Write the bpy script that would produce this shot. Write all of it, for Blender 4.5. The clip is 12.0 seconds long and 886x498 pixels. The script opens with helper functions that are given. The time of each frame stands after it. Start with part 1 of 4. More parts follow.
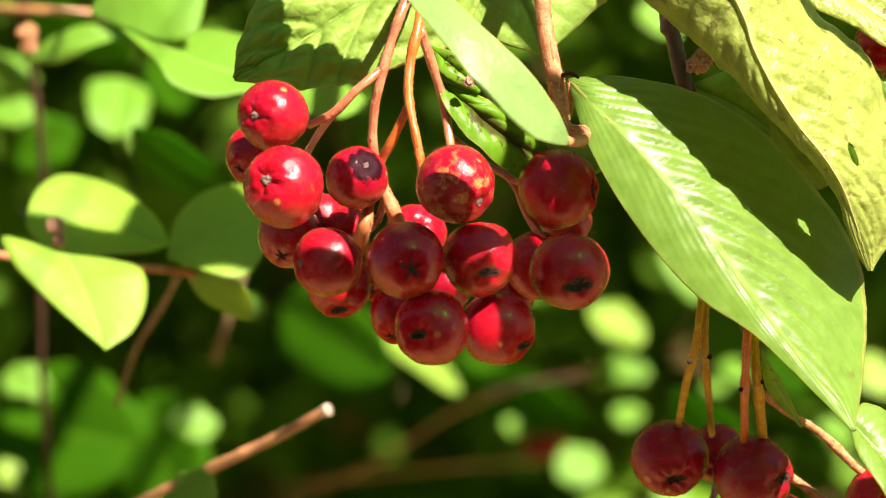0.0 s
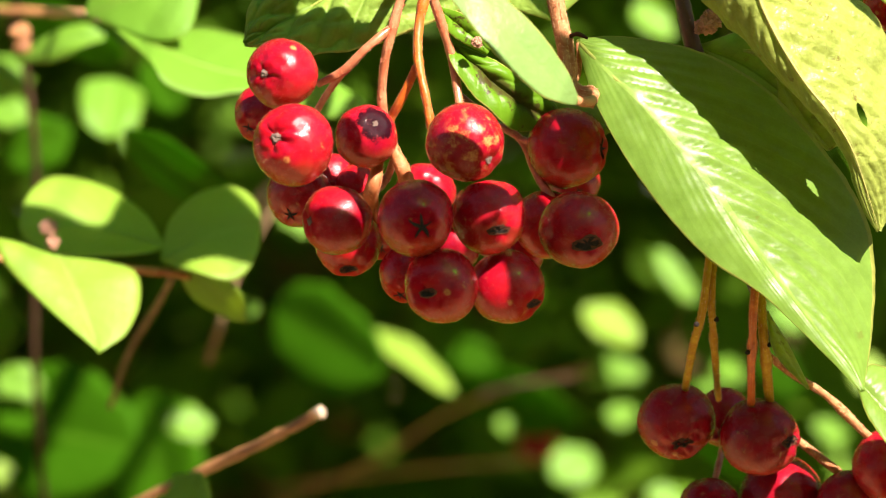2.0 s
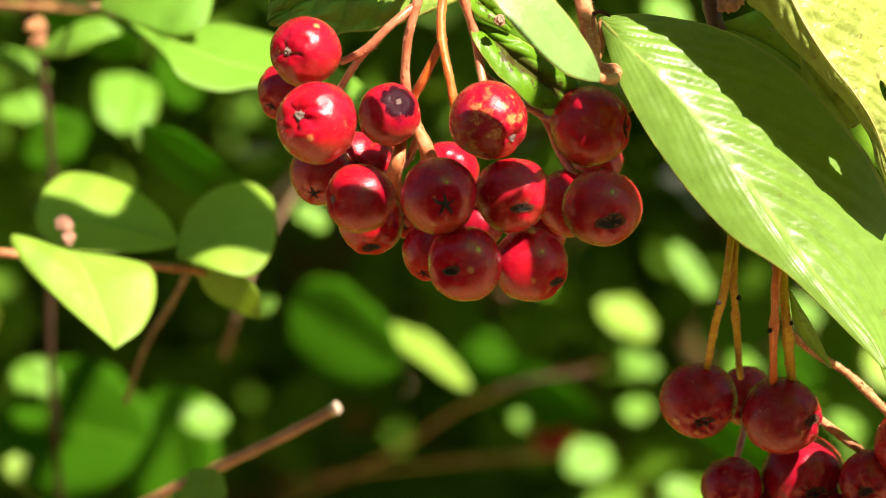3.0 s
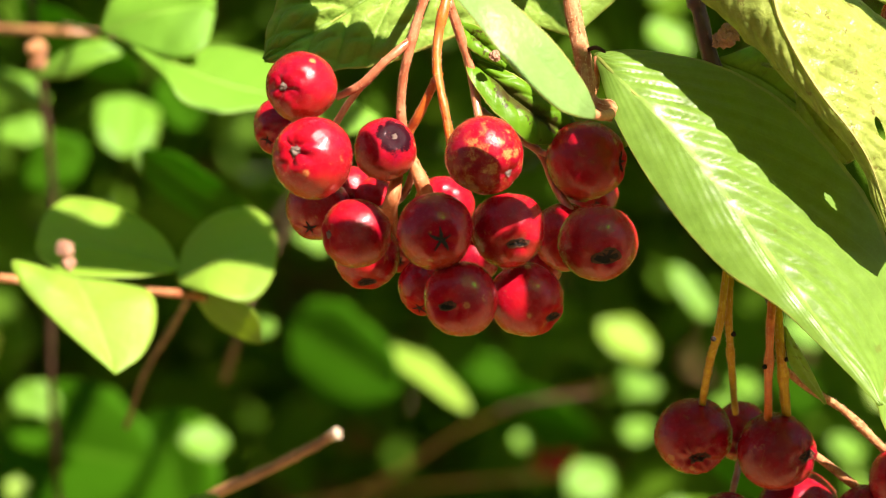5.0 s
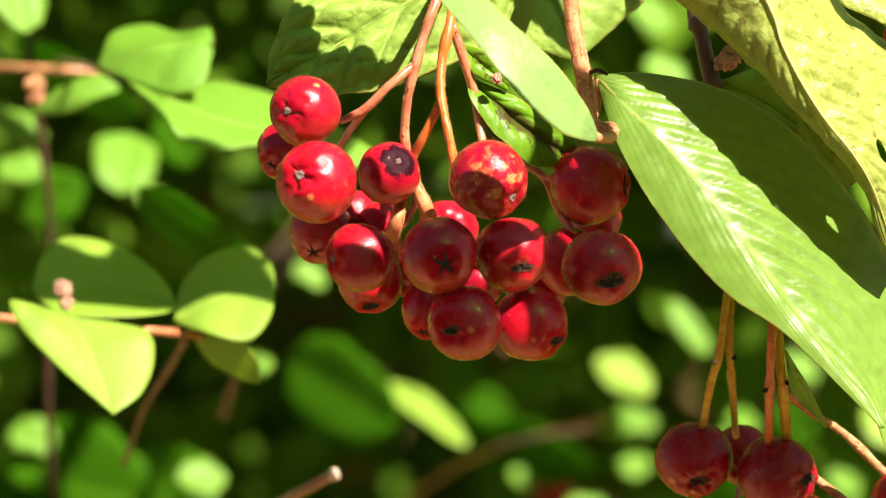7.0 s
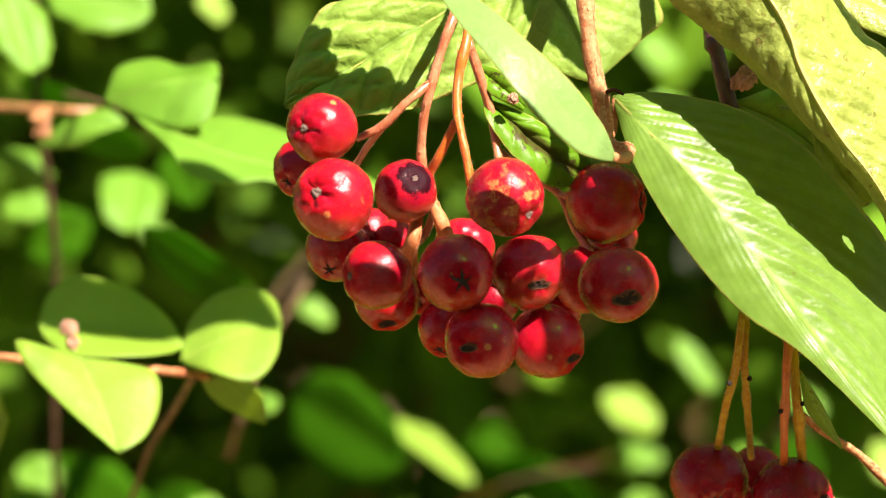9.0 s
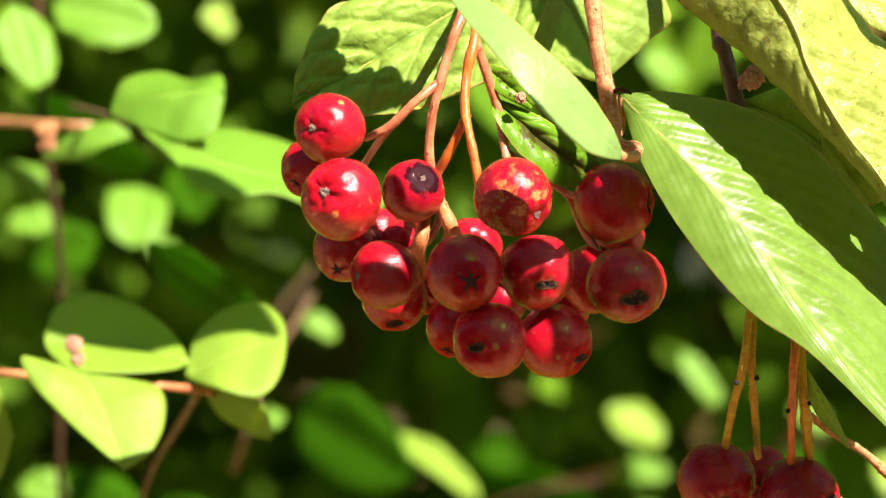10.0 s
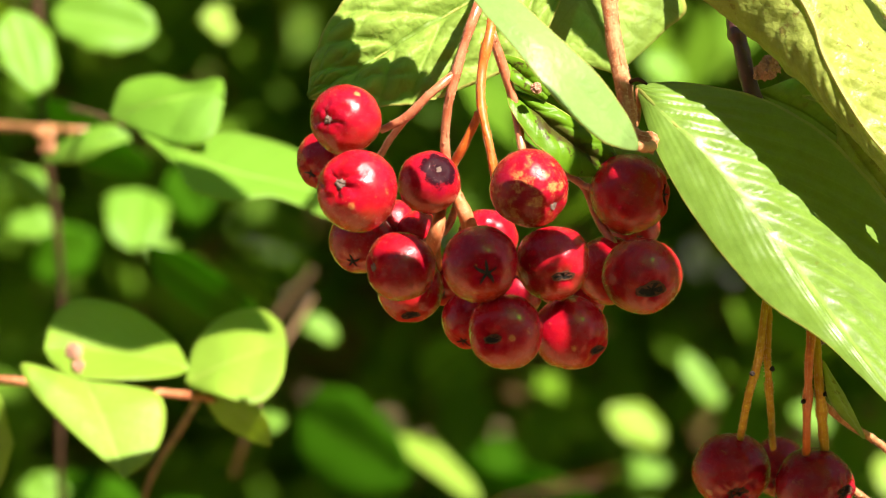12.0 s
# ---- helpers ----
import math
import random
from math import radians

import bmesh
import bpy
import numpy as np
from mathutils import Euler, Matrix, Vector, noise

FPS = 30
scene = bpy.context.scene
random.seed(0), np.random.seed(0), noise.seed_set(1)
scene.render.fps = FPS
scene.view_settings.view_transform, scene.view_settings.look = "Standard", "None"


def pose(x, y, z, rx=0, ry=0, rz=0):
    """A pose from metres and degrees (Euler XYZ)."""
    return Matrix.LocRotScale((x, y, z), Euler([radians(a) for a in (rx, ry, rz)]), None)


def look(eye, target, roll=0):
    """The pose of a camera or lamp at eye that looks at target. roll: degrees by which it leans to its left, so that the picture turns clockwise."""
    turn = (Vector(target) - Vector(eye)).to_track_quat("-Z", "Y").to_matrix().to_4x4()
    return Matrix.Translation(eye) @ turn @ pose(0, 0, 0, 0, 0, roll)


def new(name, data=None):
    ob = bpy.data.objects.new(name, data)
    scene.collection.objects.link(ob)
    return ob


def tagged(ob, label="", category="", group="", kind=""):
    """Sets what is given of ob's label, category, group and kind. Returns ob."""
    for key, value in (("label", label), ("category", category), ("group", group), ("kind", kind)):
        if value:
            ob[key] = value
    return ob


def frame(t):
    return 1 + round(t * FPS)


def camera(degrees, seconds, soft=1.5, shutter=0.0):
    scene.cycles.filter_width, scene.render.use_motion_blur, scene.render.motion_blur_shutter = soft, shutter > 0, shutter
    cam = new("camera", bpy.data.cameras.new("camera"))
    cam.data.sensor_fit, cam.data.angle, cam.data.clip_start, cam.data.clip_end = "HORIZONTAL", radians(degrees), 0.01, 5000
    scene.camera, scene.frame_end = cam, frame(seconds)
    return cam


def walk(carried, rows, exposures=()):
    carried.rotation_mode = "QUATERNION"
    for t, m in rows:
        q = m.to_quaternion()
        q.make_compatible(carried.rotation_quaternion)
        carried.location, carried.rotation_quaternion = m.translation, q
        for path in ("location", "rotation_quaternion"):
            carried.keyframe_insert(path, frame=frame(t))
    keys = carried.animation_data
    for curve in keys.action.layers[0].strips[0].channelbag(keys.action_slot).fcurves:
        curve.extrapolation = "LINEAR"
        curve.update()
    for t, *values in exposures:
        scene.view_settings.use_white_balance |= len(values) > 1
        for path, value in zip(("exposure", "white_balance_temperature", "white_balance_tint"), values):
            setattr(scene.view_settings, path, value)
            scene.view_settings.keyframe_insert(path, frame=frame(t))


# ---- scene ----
# A hand-held close-up of a fruiting cotoneaster branch in front of a sunlit bush.
# World in metres; the branch hangs about 1.2 m above the ground, 0.6 m before the lens.
cam = camera(10, 12.0, soft=1.1)
cam.data.dof.use_dof = True
cam.data.dof.focus_distance = 0.600
cam.data.dof.aperture_fstop = 30.0

CAMERA_ROWS = [
    (0, pose(0, -0.6, 1.20000, 89.9859, 0, 0.0067)),
    (0.5, pose(0, -0.6, 1.20014, 89.9839, 0, -0.0077)),
    (1, pose(0, -0.6, 1.20033, 89.9730, 0, -0.0227)),
    (1.5, pose(0, -0.6, 1.20056, 89.9729, 0, -0.0521)),
    (2, pose(0, -0.6, 1.20084, 89.9398, 0, -0.0668)),
    (2.5, pose(0, -0.6, 1.20116, 89.8595, 0, 0.0214)),
    (2.7, pose(0, -0.6, 1.20129, 89.8400, 0, 0.0895)),
    (4.3, pose(0, -0.6, 1.20258, 89.8775, 0, 0.1292)),
    (4.5, pose(0, -0.6, 1.20276, 89.9005, 0, 0.1144)),
    (5, pose(0, -0.6, 1.20323, 89.9825, 0, 0.1144)),
    (5.5, pose(0, -0.6, 1.20373, 90.0533, 0, 0.1192)),
    (6, pose(0, -0.6, 1.20426, 90.1071, 0, 0.0997)),
    (6.5, pose(0, -0.6, 1.20480, 90.1545, 0, 0.0997)),
    (7, pose(0, -0.6, 1.20536, 90.2593, 0, 0.0898)),
    (7.2, pose(0, -0.6, 1.20558, 90.2874, 0, 0.0847)),
    (9, pose(0, -0.6, 1.20772, 90.5411, 0, 0.1586)),
    (9.5, pose(0, -0.6, 1.20832, 90.5973, 0, 0.1880)),
    (10, pose(0, -0.6, 1.20893, 90.6239, 0, 0.2174)),
    (10.5, pose(0, -0.6, 1.20954, 90.6019, 0, 0.2270)),
    (11, pose(0, -0.6, 1.21015, 90.5903, 0, 0.2366)),
    (11.5, pose(0, -0.6, 1.21075, 90.5587, 0, 0.2468)),
    (12, pose(0, -0.6, 1.21135, 90.4990, 0, 0.2174)),
]

walk(cam, CAMERA_ROWS, [(0, 1.9, 6800, 15), (12, 1.9, 6800, 15)])

# ---- light ----
SUN_WAY = Vector((0.42, -0.60, 0.68)).normalized()
world = bpy.data.worlds.new("sky")
scene.world = world
world.use_nodes = True
wn = world.node_tree.nodes
sky = wn.new("ShaderNodeTexSky")
sky.sky_type = "NISHITA"
sky.sun_disc = False
sky.sun_elevation = math.asin(SUN_WAY.z)
sky.sun_rotation = math.atan2(SUN_WAY.x, SUN_WAY.y)
wn["Background"].inputs["Strength"].default_value = 0.024
world.node_tree.links.new(sky.outputs[0], wn["Background"].inputs["Color"])
sun = new("sun", bpy.data.lights.new("sun", "SUN"))
sun.data.energy = 4.5
sun.data.angle = radians(0.53)
sun.data.color = (1.0, 0.895, 0.82)
sun.matrix_world = look(SUN_WAY * 5 + Vector((0, 0, 1.2)), (0, 0, 1.2))


# ---- materials ----
def base_material(name, rough=0.5):
    m = bpy.data.materials.new(name)
    m.use_nodes = True
    nt = m.node_tree
    bsdf = nt.nodes["Principled BSDF"]
    bsdf.inputs["Roughness"].default_value = rough
    return m, nt, bsdf


def add(nt, kind, **values):
    n = nt.nodes.new(kind)
    for k, v in values.items():
        n.inputs[k].default_value = v
    return n


def mix(nt, fac, a, b, mode="MIX"):
    n = nt.nodes.new("ShaderNodeMix")
    n.data_type, n.blend_type = "RGBA", mode
    for socket, v in ((0, fac), (6, a), (7, b)):
        if isinstance(v, bpy.types.NodeSocket):
            nt.links.new(v, n.inputs[socket])
        else:
            n.inputs[socket].default_value = (*v, 1) if isinstance(v, tuple) and len(v) == 3 else v
    return n.outputs[2]


def calc(nt, op, *values):
    n = nt.nodes.new("ShaderNodeMath")
    n.operation = op
    for i, v in enumerate(values):
        if isinstance(v, bpy.types.NodeSocket):
            nt.links.new(v, n.inputs[i])
        else:
            n.inputs[i].default_value = v
    return n.outputs[0]


def ramp(nt, fac, stops):
    n = nt.nodes.new("ShaderNodeValToRGB")
    el = n.color_ramp.elements
    while len(el) < len(stops):
        el.new(0.5)
    for e, (p, c) in zip(el, stops):
        e.position, e.color = p, (*c, 1) if len(c) == 3 else c
    nt.links.new(fac, n.inputs[0])
    return n.outputs[0]


def noise_tex(nt, scale, detail=4.0, rough=0.55, coords="Object"):
    c = nt.nodes.new("ShaderNodeTexCoord")
    n = add(nt, "ShaderNodeTexNoise", Scale=scale, Detail=detail, Roughness=rough)
    nt.links.new(c.outputs[coords], n.inputs["Vector"])
    return n.outputs[0]


def bump(nt, bsdf, height, strength, distance):
    b = add(nt, "ShaderNodeBump", Strength=strength, Distance=distance)
    nt.links.new(height, b.inputs["Height"])
    nt.links.new(b.outputs[0], bsdf.inputs["Normal"])
    return b


def leaf_material(name, young, old, vein, rough, blemish=0.35, see=0.3, island=False, veins=9.0, spots=0.66, crinkle=0.35, cell=0.15, rim=0.7, spot_size=240.0, sweep=0.55, gloss=0.38, spot_tint=(0.16, 0.10, 0.03), glow=(0.88, 1.0, 0.10), mottle=0.0, thin=0.0, withered=0.0, rib=0.8, heart=0.0):
    """A living leaf: two greens, paler veins, small brown blemishes, light passing through the blade."""
    m, nt, bsdf = base_material(name, rough)
    if island:
        g = nt.nodes.new("ShaderNodeNewGeometry")
        which = g.outputs["Random Per Island"]
    else:
        which = nt.nodes.new("ShaderNodeObjectInfo").outputs["Random"]
    large = noise_tex(nt, 60.0, 3.0)
    fine = noise_tex(nt, 900.0, 4.0, 0.6)
    col = mix(nt, calc(nt, "ADD", calc(nt, "MULTIPLY", which, 0.6), calc(nt, "MULTIPLY", large, 0.5)), young, old)
    col = mix(nt, calc(nt, "MULTIPLY", fine, 0.5), col, tuple(c * 0.62 for c in old))
    if withered:
        # some leaves of the inner bush are dead and brown
        col = mix(nt, calc(nt, "LESS_THAN", which, withered), col, (0.13, 0.075, 0.03))
    uv = nt.nodes.new("ShaderNodeUVMap")
    sep = nt.nodes.new("ShaderNodeSeparateXYZ")
    nt.links.new(uv.outputs[0], sep.inputs[0])
    side = calc(nt, "ABSOLUTE", calc(nt, "SUBTRACT", sep.outputs[1], 0.5))
    phase = calc(nt, "SUBTRACT", calc(nt, "MULTIPLY", sep.outputs[0], veins), calc(nt, "MULTIPLY", side, veins * sweep))
    lateral = calc(nt, "ABSOLUTE", calc(nt, "SUBTRACT", calc(nt, "FRACT", phase), 0.5))
    lateral = calc(nt, "LESS_THAN", lateral, 0.045)
    midrib = calc(nt, "LESS_THAN", side, 0.018)
    lines = calc(nt, "MAXIMUM", calc(nt, "MULTIPLY", lateral, 0.22), calc(nt, "MULTIPLY", midrib, rib))
    col = mix(nt, lines, col, vein)
    margin = calc(nt, "GREATER_THAN", side, 0.482)
    col = mix(nt, calc(nt, "MULTIPLY", margin, rim), col, (0.42, 0.40, 0.10))
    spot = calc(nt, "GREATER_THAN", noise_tex(nt, spot_size, 5.0, 0.7), spots)
    spot = calc(nt, "MULTIPLY", spot, blemish)
    col = mix(nt, spot, col, spot_tint)
    if heart:
        # a ragged brown blotch along the middle of the blade
        along = calc(nt, "MULTIPLY", calc(nt, "ABSOLUTE", calc(nt, "SUBTRACT", sep.outputs[0], 0.5)), 0.45)
        ragged_side = calc(nt, "ADD", calc(nt, "ADD", side, along), calc(nt, "MULTIPLY", noise_tex(nt, 480.0, 6.0, 0.75), 0.55))
        col = mix(nt, calc(nt, "MULTIPLY", ramp(nt, ragged_side, [(0.42, (1, 1, 1)), (0.52, (0, 0, 0))]), heart), col, spot_tint)
    if mottle:
        mesh_cells = nt.nodes.new("ShaderNodeTexVoronoi")
        mesh_cells.feature = "DISTANCE_TO_EDGE"
        mesh_cells.inputs["Scale"].default_value = 1100.0
        spot_at = nt.nodes.new("ShaderNodeTexCoord")
        nt.links.new(spot_at.outputs["Object"], mesh_cells.inputs["Vector"])
        veinlet = ramp(nt, mesh_cells.outputs["Distance"], [(0.0, (1, 1, 1)), (0.12, (0, 0, 0))])
        patch = ramp(nt, noise_tex(nt, 330.0, 6.0, 0.75), [(0.42, (0, 0, 0)), (0.68, (1, 1, 1))])
        col = mix(nt, calc(nt, "MULTIPLY", veinlet, mottle * 0.22), col, tuple(c * 0.45 for c in old))
        col = mix(nt, calc(nt, "MULTIPLY", patch, mottle), col, tuple(c * 0.5 for c in old))
    nt.links.new(col, bsdf.inputs["Base Color"])
    bsdf.inputs["Specular IOR Level"].default_value = gloss
    rr = add(nt, "ShaderNodeMapRange")
    rr.inputs["To Min"].default_value, rr.inputs["To Max"].default_value = rough - 0.1, rough + 0.15
    nt.links.new(large, rr.inputs["Value"])
    nt.links.new(rr.outputs[0], bsdf.inputs["Roughness"])
    cells = nt.nodes.new("ShaderNodeTexVoronoi")
    cells.feature = "DISTANCE_TO_EDGE"
    cells.inputs["Scale"].default_value = 620.0
    where = nt.nodes.new("ShaderNodeTexCoord")
    nt.links.new(where.outputs["Object"], cells.inputs["Vector"])
    net = ramp(nt, cells.outputs["Distance"], [(0.0, (0, 0, 0)), (0.40, (1, 1, 1))])
    relief = calc(nt, "ADD", calc(nt, "MULTIPLY", net, cell), noise_tex(nt, 1400.0, 3.0))
    bump(nt, bsdf, relief, crinkle, 0.00022)
    tr = nt.nodes.new("ShaderNodeBsdfTranslucent")
    tcol = mix(nt, 0.5, col, glow)
    nt.links.new(tcol, tr.inputs["Color"])
    ms = add(nt, "ShaderNodeMixShader", Fac=see)
    nt.links.new(bsdf.outputs[0], ms.inputs[1])
    nt.links.new(tr.outputs[0], ms.inputs[2])
    out = ms.outputs[0]
    if thin:
        # an unseen shade-casting blade passes some green sunlight, so its shade turns green
        clear = nt.nodes.new("ShaderNodeBsdfTransparent")
        clear.inputs["Color"].default_value = (0.13, 0.90, 0.01, 1)
        pass_on = add(nt, "ShaderNodeMixShader", Fac=thin)
        nt.links.new(out, pass_on.inputs[1])
        nt.links.new(clear.outputs[0], pass_on.inputs[2])
        out = pass_on.outputs[0]
    nt.links.new(out, nt.nodes["Material Output"].inputs["Surface"])
    return m


def berry_material(name, much, dry=0.0, ripe=0.0):
    """Waxy pome skin, from bright red to maroon, with straw-coloured scars; warm light from below is painted in as
    orange on faces turned down;
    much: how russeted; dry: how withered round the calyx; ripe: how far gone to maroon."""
    m, nt, bsdf = base_material(name, 0.4)
    which = nt.nodes.new("ShaderNodeObjectInfo").outputs["Random"]
    place = nt.nodes.new("ShaderNodeTexCoord")
    own = nt.nodes.new("ShaderNodeVectorMath")
    own.operation = "ADD"
    nt.links.new(place.outputs["Object"], own.inputs[0])
    nt.links.new(calc(nt, "MULTIPLY", which, 37.0), own.inputs[1])

    def grain(scale, detail=4.0, rough=0.55):
        n = add(nt, "ShaderNodeTexNoise", Scale=scale, Detail=detail, Roughness=rough)
        nt.links.new(own.outputs[0], n.inputs["Vector"])
        return n.outputs[0]
    large = grain(1.3, 3.0)
    hue = calc(nt, "MULTIPLY", calc(nt, "ADD", which, large), 0.5)
    col = mix(nt, hue, (0.52 - 0.24 * ripe, 0.005, 0.012), (0.27 - 0.12 * ripe, 0.004, 0.014))
    blush = ramp(nt, grain(2.1, 5.0, 0.65), [(0.40, (0, 0, 0)), (0.70, (1, 1, 1))])
    col = mix(nt, calc(nt, "MULTIPLY", blush, 0.45), col, (0.20, 0.004, 0.030))
    # warm light from below, put into the skin as orange on downward faces
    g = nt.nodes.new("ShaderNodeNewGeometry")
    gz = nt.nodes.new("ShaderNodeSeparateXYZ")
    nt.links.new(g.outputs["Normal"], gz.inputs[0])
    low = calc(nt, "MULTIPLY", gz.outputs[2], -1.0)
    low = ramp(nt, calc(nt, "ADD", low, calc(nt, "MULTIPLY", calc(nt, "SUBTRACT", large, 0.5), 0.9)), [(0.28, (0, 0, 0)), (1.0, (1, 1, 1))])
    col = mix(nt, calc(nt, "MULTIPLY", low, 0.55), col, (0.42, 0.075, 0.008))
    russet = ramp(nt, grain(2.6, 6.0, 0.72), [(0.66 - much, (0, 0, 0)), (0.75 - much, (1, 1, 1))])
    rfac = calc(nt, "MULTIPLY", russet, ramp(nt, grain(0.9, 2.0), [(0.52 - much, (0, 0, 0)), (0.58 - much, (1, 1, 1))]))
    cells = add(nt, "ShaderNodeTexVoronoi", Scale=1.9)
    nt.links.new(own.outputs[0], cells.inputs["Vector"])
    pick = nt.nodes.new("ShaderNodeSeparateColor")
    nt.links.new(cells.outputs["Color"], pick.inputs[0])
    reach = calc(nt, "ADD", cells.outputs["Distance"], calc(nt, "MULTIPLY", grain(7.0, 5.0, 0.7), 0.5))
    scar = calc(nt, "MULTIPLY", calc(nt, "GREATER_THAN", pick.outputs[0], 0.92), ramp(nt, reach, [(0.40, (1, 1, 1)), (0.47, (0, 0, 0))]))
    rfac = calc(nt, "MAXIMUM", rfac, scar)
    flaky = ramp(nt, grain(14.0, 5.0, 0.75), [(0.38, (0, 0, 0)), (0.60, (1, 1, 1))])
    col = mix(nt, calc(nt, "MULTIPLY", rfac, calc(nt, "ADD", 0.30, calc(nt, "MULTIPLY", flaky, 0.45))), col, (0.62, 0.33, 0.09))
    dots = ramp(nt, grain(16.0, 2.0), [(0.66, (0, 0, 0)), (0.74, (1, 1, 1))])
    col = mix(nt, calc(nt, "MULTIPLY", dots, 0.35), col, (0.10, 0.015, 0.015))
    # the withered skin round the calyx
    xyz = nt.nodes.new("ShaderNodeSeparateXYZ")
    nt.links.new(place.outputs["Object"], xyz.inputs[0])
    edge = calc(nt, "ADD", calc(nt, "MULTIPLY", xyz.outputs[2], 0.9), calc(nt, "MULTIPLY", grain(4.0, 6.0, 0.75), 0.42))
    stain = ramp(nt, edge, [(0.0, (0, 0, 0)), (0.97, (0, 0, 0)), (1.0, (1, 1, 1))] if not dry else [(0.0, (0, 0, 0)), (0.95, (0, 0, 0)), (1.0, (1, 1, 1))])
    col = mix(nt, calc(nt, "MULTIPLY", stain, 0.12 + 0.83 * dry), col, (0.006, 0.003, 0.006))
    nt.links.new(col, bsdf.inputs["Base Color"])
    worn = calc(nt, "MAXIMUM", rfac, calc(nt, "MAXIMUM", stain, ramp(nt, grain(3.2, 6.0, 0.7), [(0.30, (0, 0, 0)), (0.72, (1, 1, 1))])))
    rr = mix(nt, worn, (0.17, 0.17, 0.17), (0.36, 0.36, 0.36))
    nt.links.new(rr, bsdf.inputs["Roughness"])
    shine = mix(nt, stain, (0.22, 0.22, 0.22), (0.03, 0.03, 0.03))
    nt.links.new(shine, bsdf.inputs["Specular IOR Level"])
    coat = calc(nt, "MULTIPLY", calc(nt, "SUBTRACT", 1.0, stain), 0.45 - 0.15 * ripe - 0.2 * dry)
    nt.links.new(coat, bsdf.inputs["Coat Weight"])
    bsdf.inputs["Coat Roughness"].default_value = 0.19
    bsdf.inputs["Subsurface Weight"].default_value = 0.3
    bsdf.inputs["Subsurface Radius"].default_value = (0.004, 0.0006, 0.0005)
    bsdf.inputs["Subsurface Scale"].default_value = 0.5
    bump(nt, bsdf, calc(nt, "ADD", grain(5.0, 5.0, 0.6), calc(nt, "MULTIPLY", grain(22.0, 4.0, 0.65), 0.30)), 0.13, 0.05)
    return m


def bark_material(name, light, dark, scale=400.0, rough=0.35, gloss=0.65, depth=0.0004):
    m, nt, bsdf = base_material(name, rough)
    a = noise_tex(nt, scale, 5.0, 0.65)
    b = noise_tex(nt, scale * 4, 3.0)
    col = mix(nt, ramp(nt, a, [(0.35, (0, 0, 0)), (0.65, (1, 1, 1))]), dark, light)
    fleck = calc(nt, "GREATER_THAN", b, 0.66)
    col = mix(nt, calc(nt, "MULTIPLY", fleck, 0.55), col, tuple(min(1, c * 1.9 + 0.05) for c in light))
    nt.links.new(col, bsdf.inputs["Base Color"])
    bsdf.inputs["Specular IOR Level"].default_value = gloss
    bump(nt, bsdf, a, 0.6, depth)
    return m


def dull_material(name, a, b, scale, rough=0.9, depth=0.02):
    m, nt, bsdf = base_material(name, rough)
    n = noise_tex(nt, scale, 8.0, 0.65)
    nt.links.new(mix(nt, n, a, b), bsdf.inputs["Base Color"])
    bump(nt, bsdf, n, 0.8, depth)
    return m


LEAF = leaf_material("leaf_pale_green", (0.24, 0.40, 0.075), (0.16, 0.31, 0.040), (0.27, 0.43, 0.08), 0.32, 0.4, 0.42, veins=15.0, sweep=0.64, crinkle=0.12, cell=0.25, gloss=0.32, spots=0.68, mottle=0.48)
LEAF_CASTER = leaf_material("leaf_shade_caster", (0.24, 0.42, 0.06), (0.17, 0.33, 0.04), (0.30, 0.46, 0.09), 0.40, 0.2, 0.45, thin=0.17)
LEAF_UNDER = leaf_material("leaf_smooth_underside", (0.25, 0.42, 0.13), (0.20, 0.37, 0.09), (0.24, 0.40, 0.12), 0.38, 0.15, 0.28, veins=18.0, crinkle=0.6, mottle=0.22, rib=0.15, rim=0.9)
LEAF_OLD = leaf_material("leaf_yellow_green", (0.45, 0.54, 0.13), (0.33, 0.43, 0.07), (0.50, 0.54, 0.17), 0.36, 0.8, 0.34, crinkle=0.85, cell=0.5, mottle=0.75, spots=0.62, spot_size=520.0, veins=15.0)
LEAF_BACK = leaf_material("leaf_deep_green", (0.30, 0.46, 0.085), (0.21, 0.36, 0.05), (0.13, 0.23, 0.03), 0.44, 0.3, 0.25, veins=8.0, crinkle=0.45, cell=1.0, sweep=0.30, mottle=0.35, gloss=0.18)
LEAF_CURL = leaf_material("leaf_shiny_mottled", (0.14, 0.32, 0.016), (0.09, 0.21, 0.009), (0.15, 0.30, 0.03), 0.32, 0.9, 0.2, spots=0.60, spot_size=420.0, gloss=0.12, spot_tint=(0.05, 0.035, 0.012), rib=0.0, heart=0.85)
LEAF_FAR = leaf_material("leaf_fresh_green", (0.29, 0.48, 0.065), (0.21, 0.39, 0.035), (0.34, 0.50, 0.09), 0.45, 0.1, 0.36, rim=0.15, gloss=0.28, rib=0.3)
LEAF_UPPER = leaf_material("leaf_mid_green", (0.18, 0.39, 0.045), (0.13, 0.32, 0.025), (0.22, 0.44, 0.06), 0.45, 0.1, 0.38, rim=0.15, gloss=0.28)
# shaded copy of the leaf green: the dimness is in the colour
LEAF_SHADED = leaf_material("leaf_shaded_green", (0.050, 0.175, 0.004), (0.036, 0.135, 0.003), (0.08, 0.22, 0.01), 0.6, 0.1, 0.4, rim=0.0, gloss=0.04, glow=(0.18, 0.60, 0.01))
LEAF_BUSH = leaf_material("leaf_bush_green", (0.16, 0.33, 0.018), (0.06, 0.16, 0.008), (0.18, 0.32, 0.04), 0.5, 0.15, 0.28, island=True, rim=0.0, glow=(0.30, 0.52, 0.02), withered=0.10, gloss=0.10)
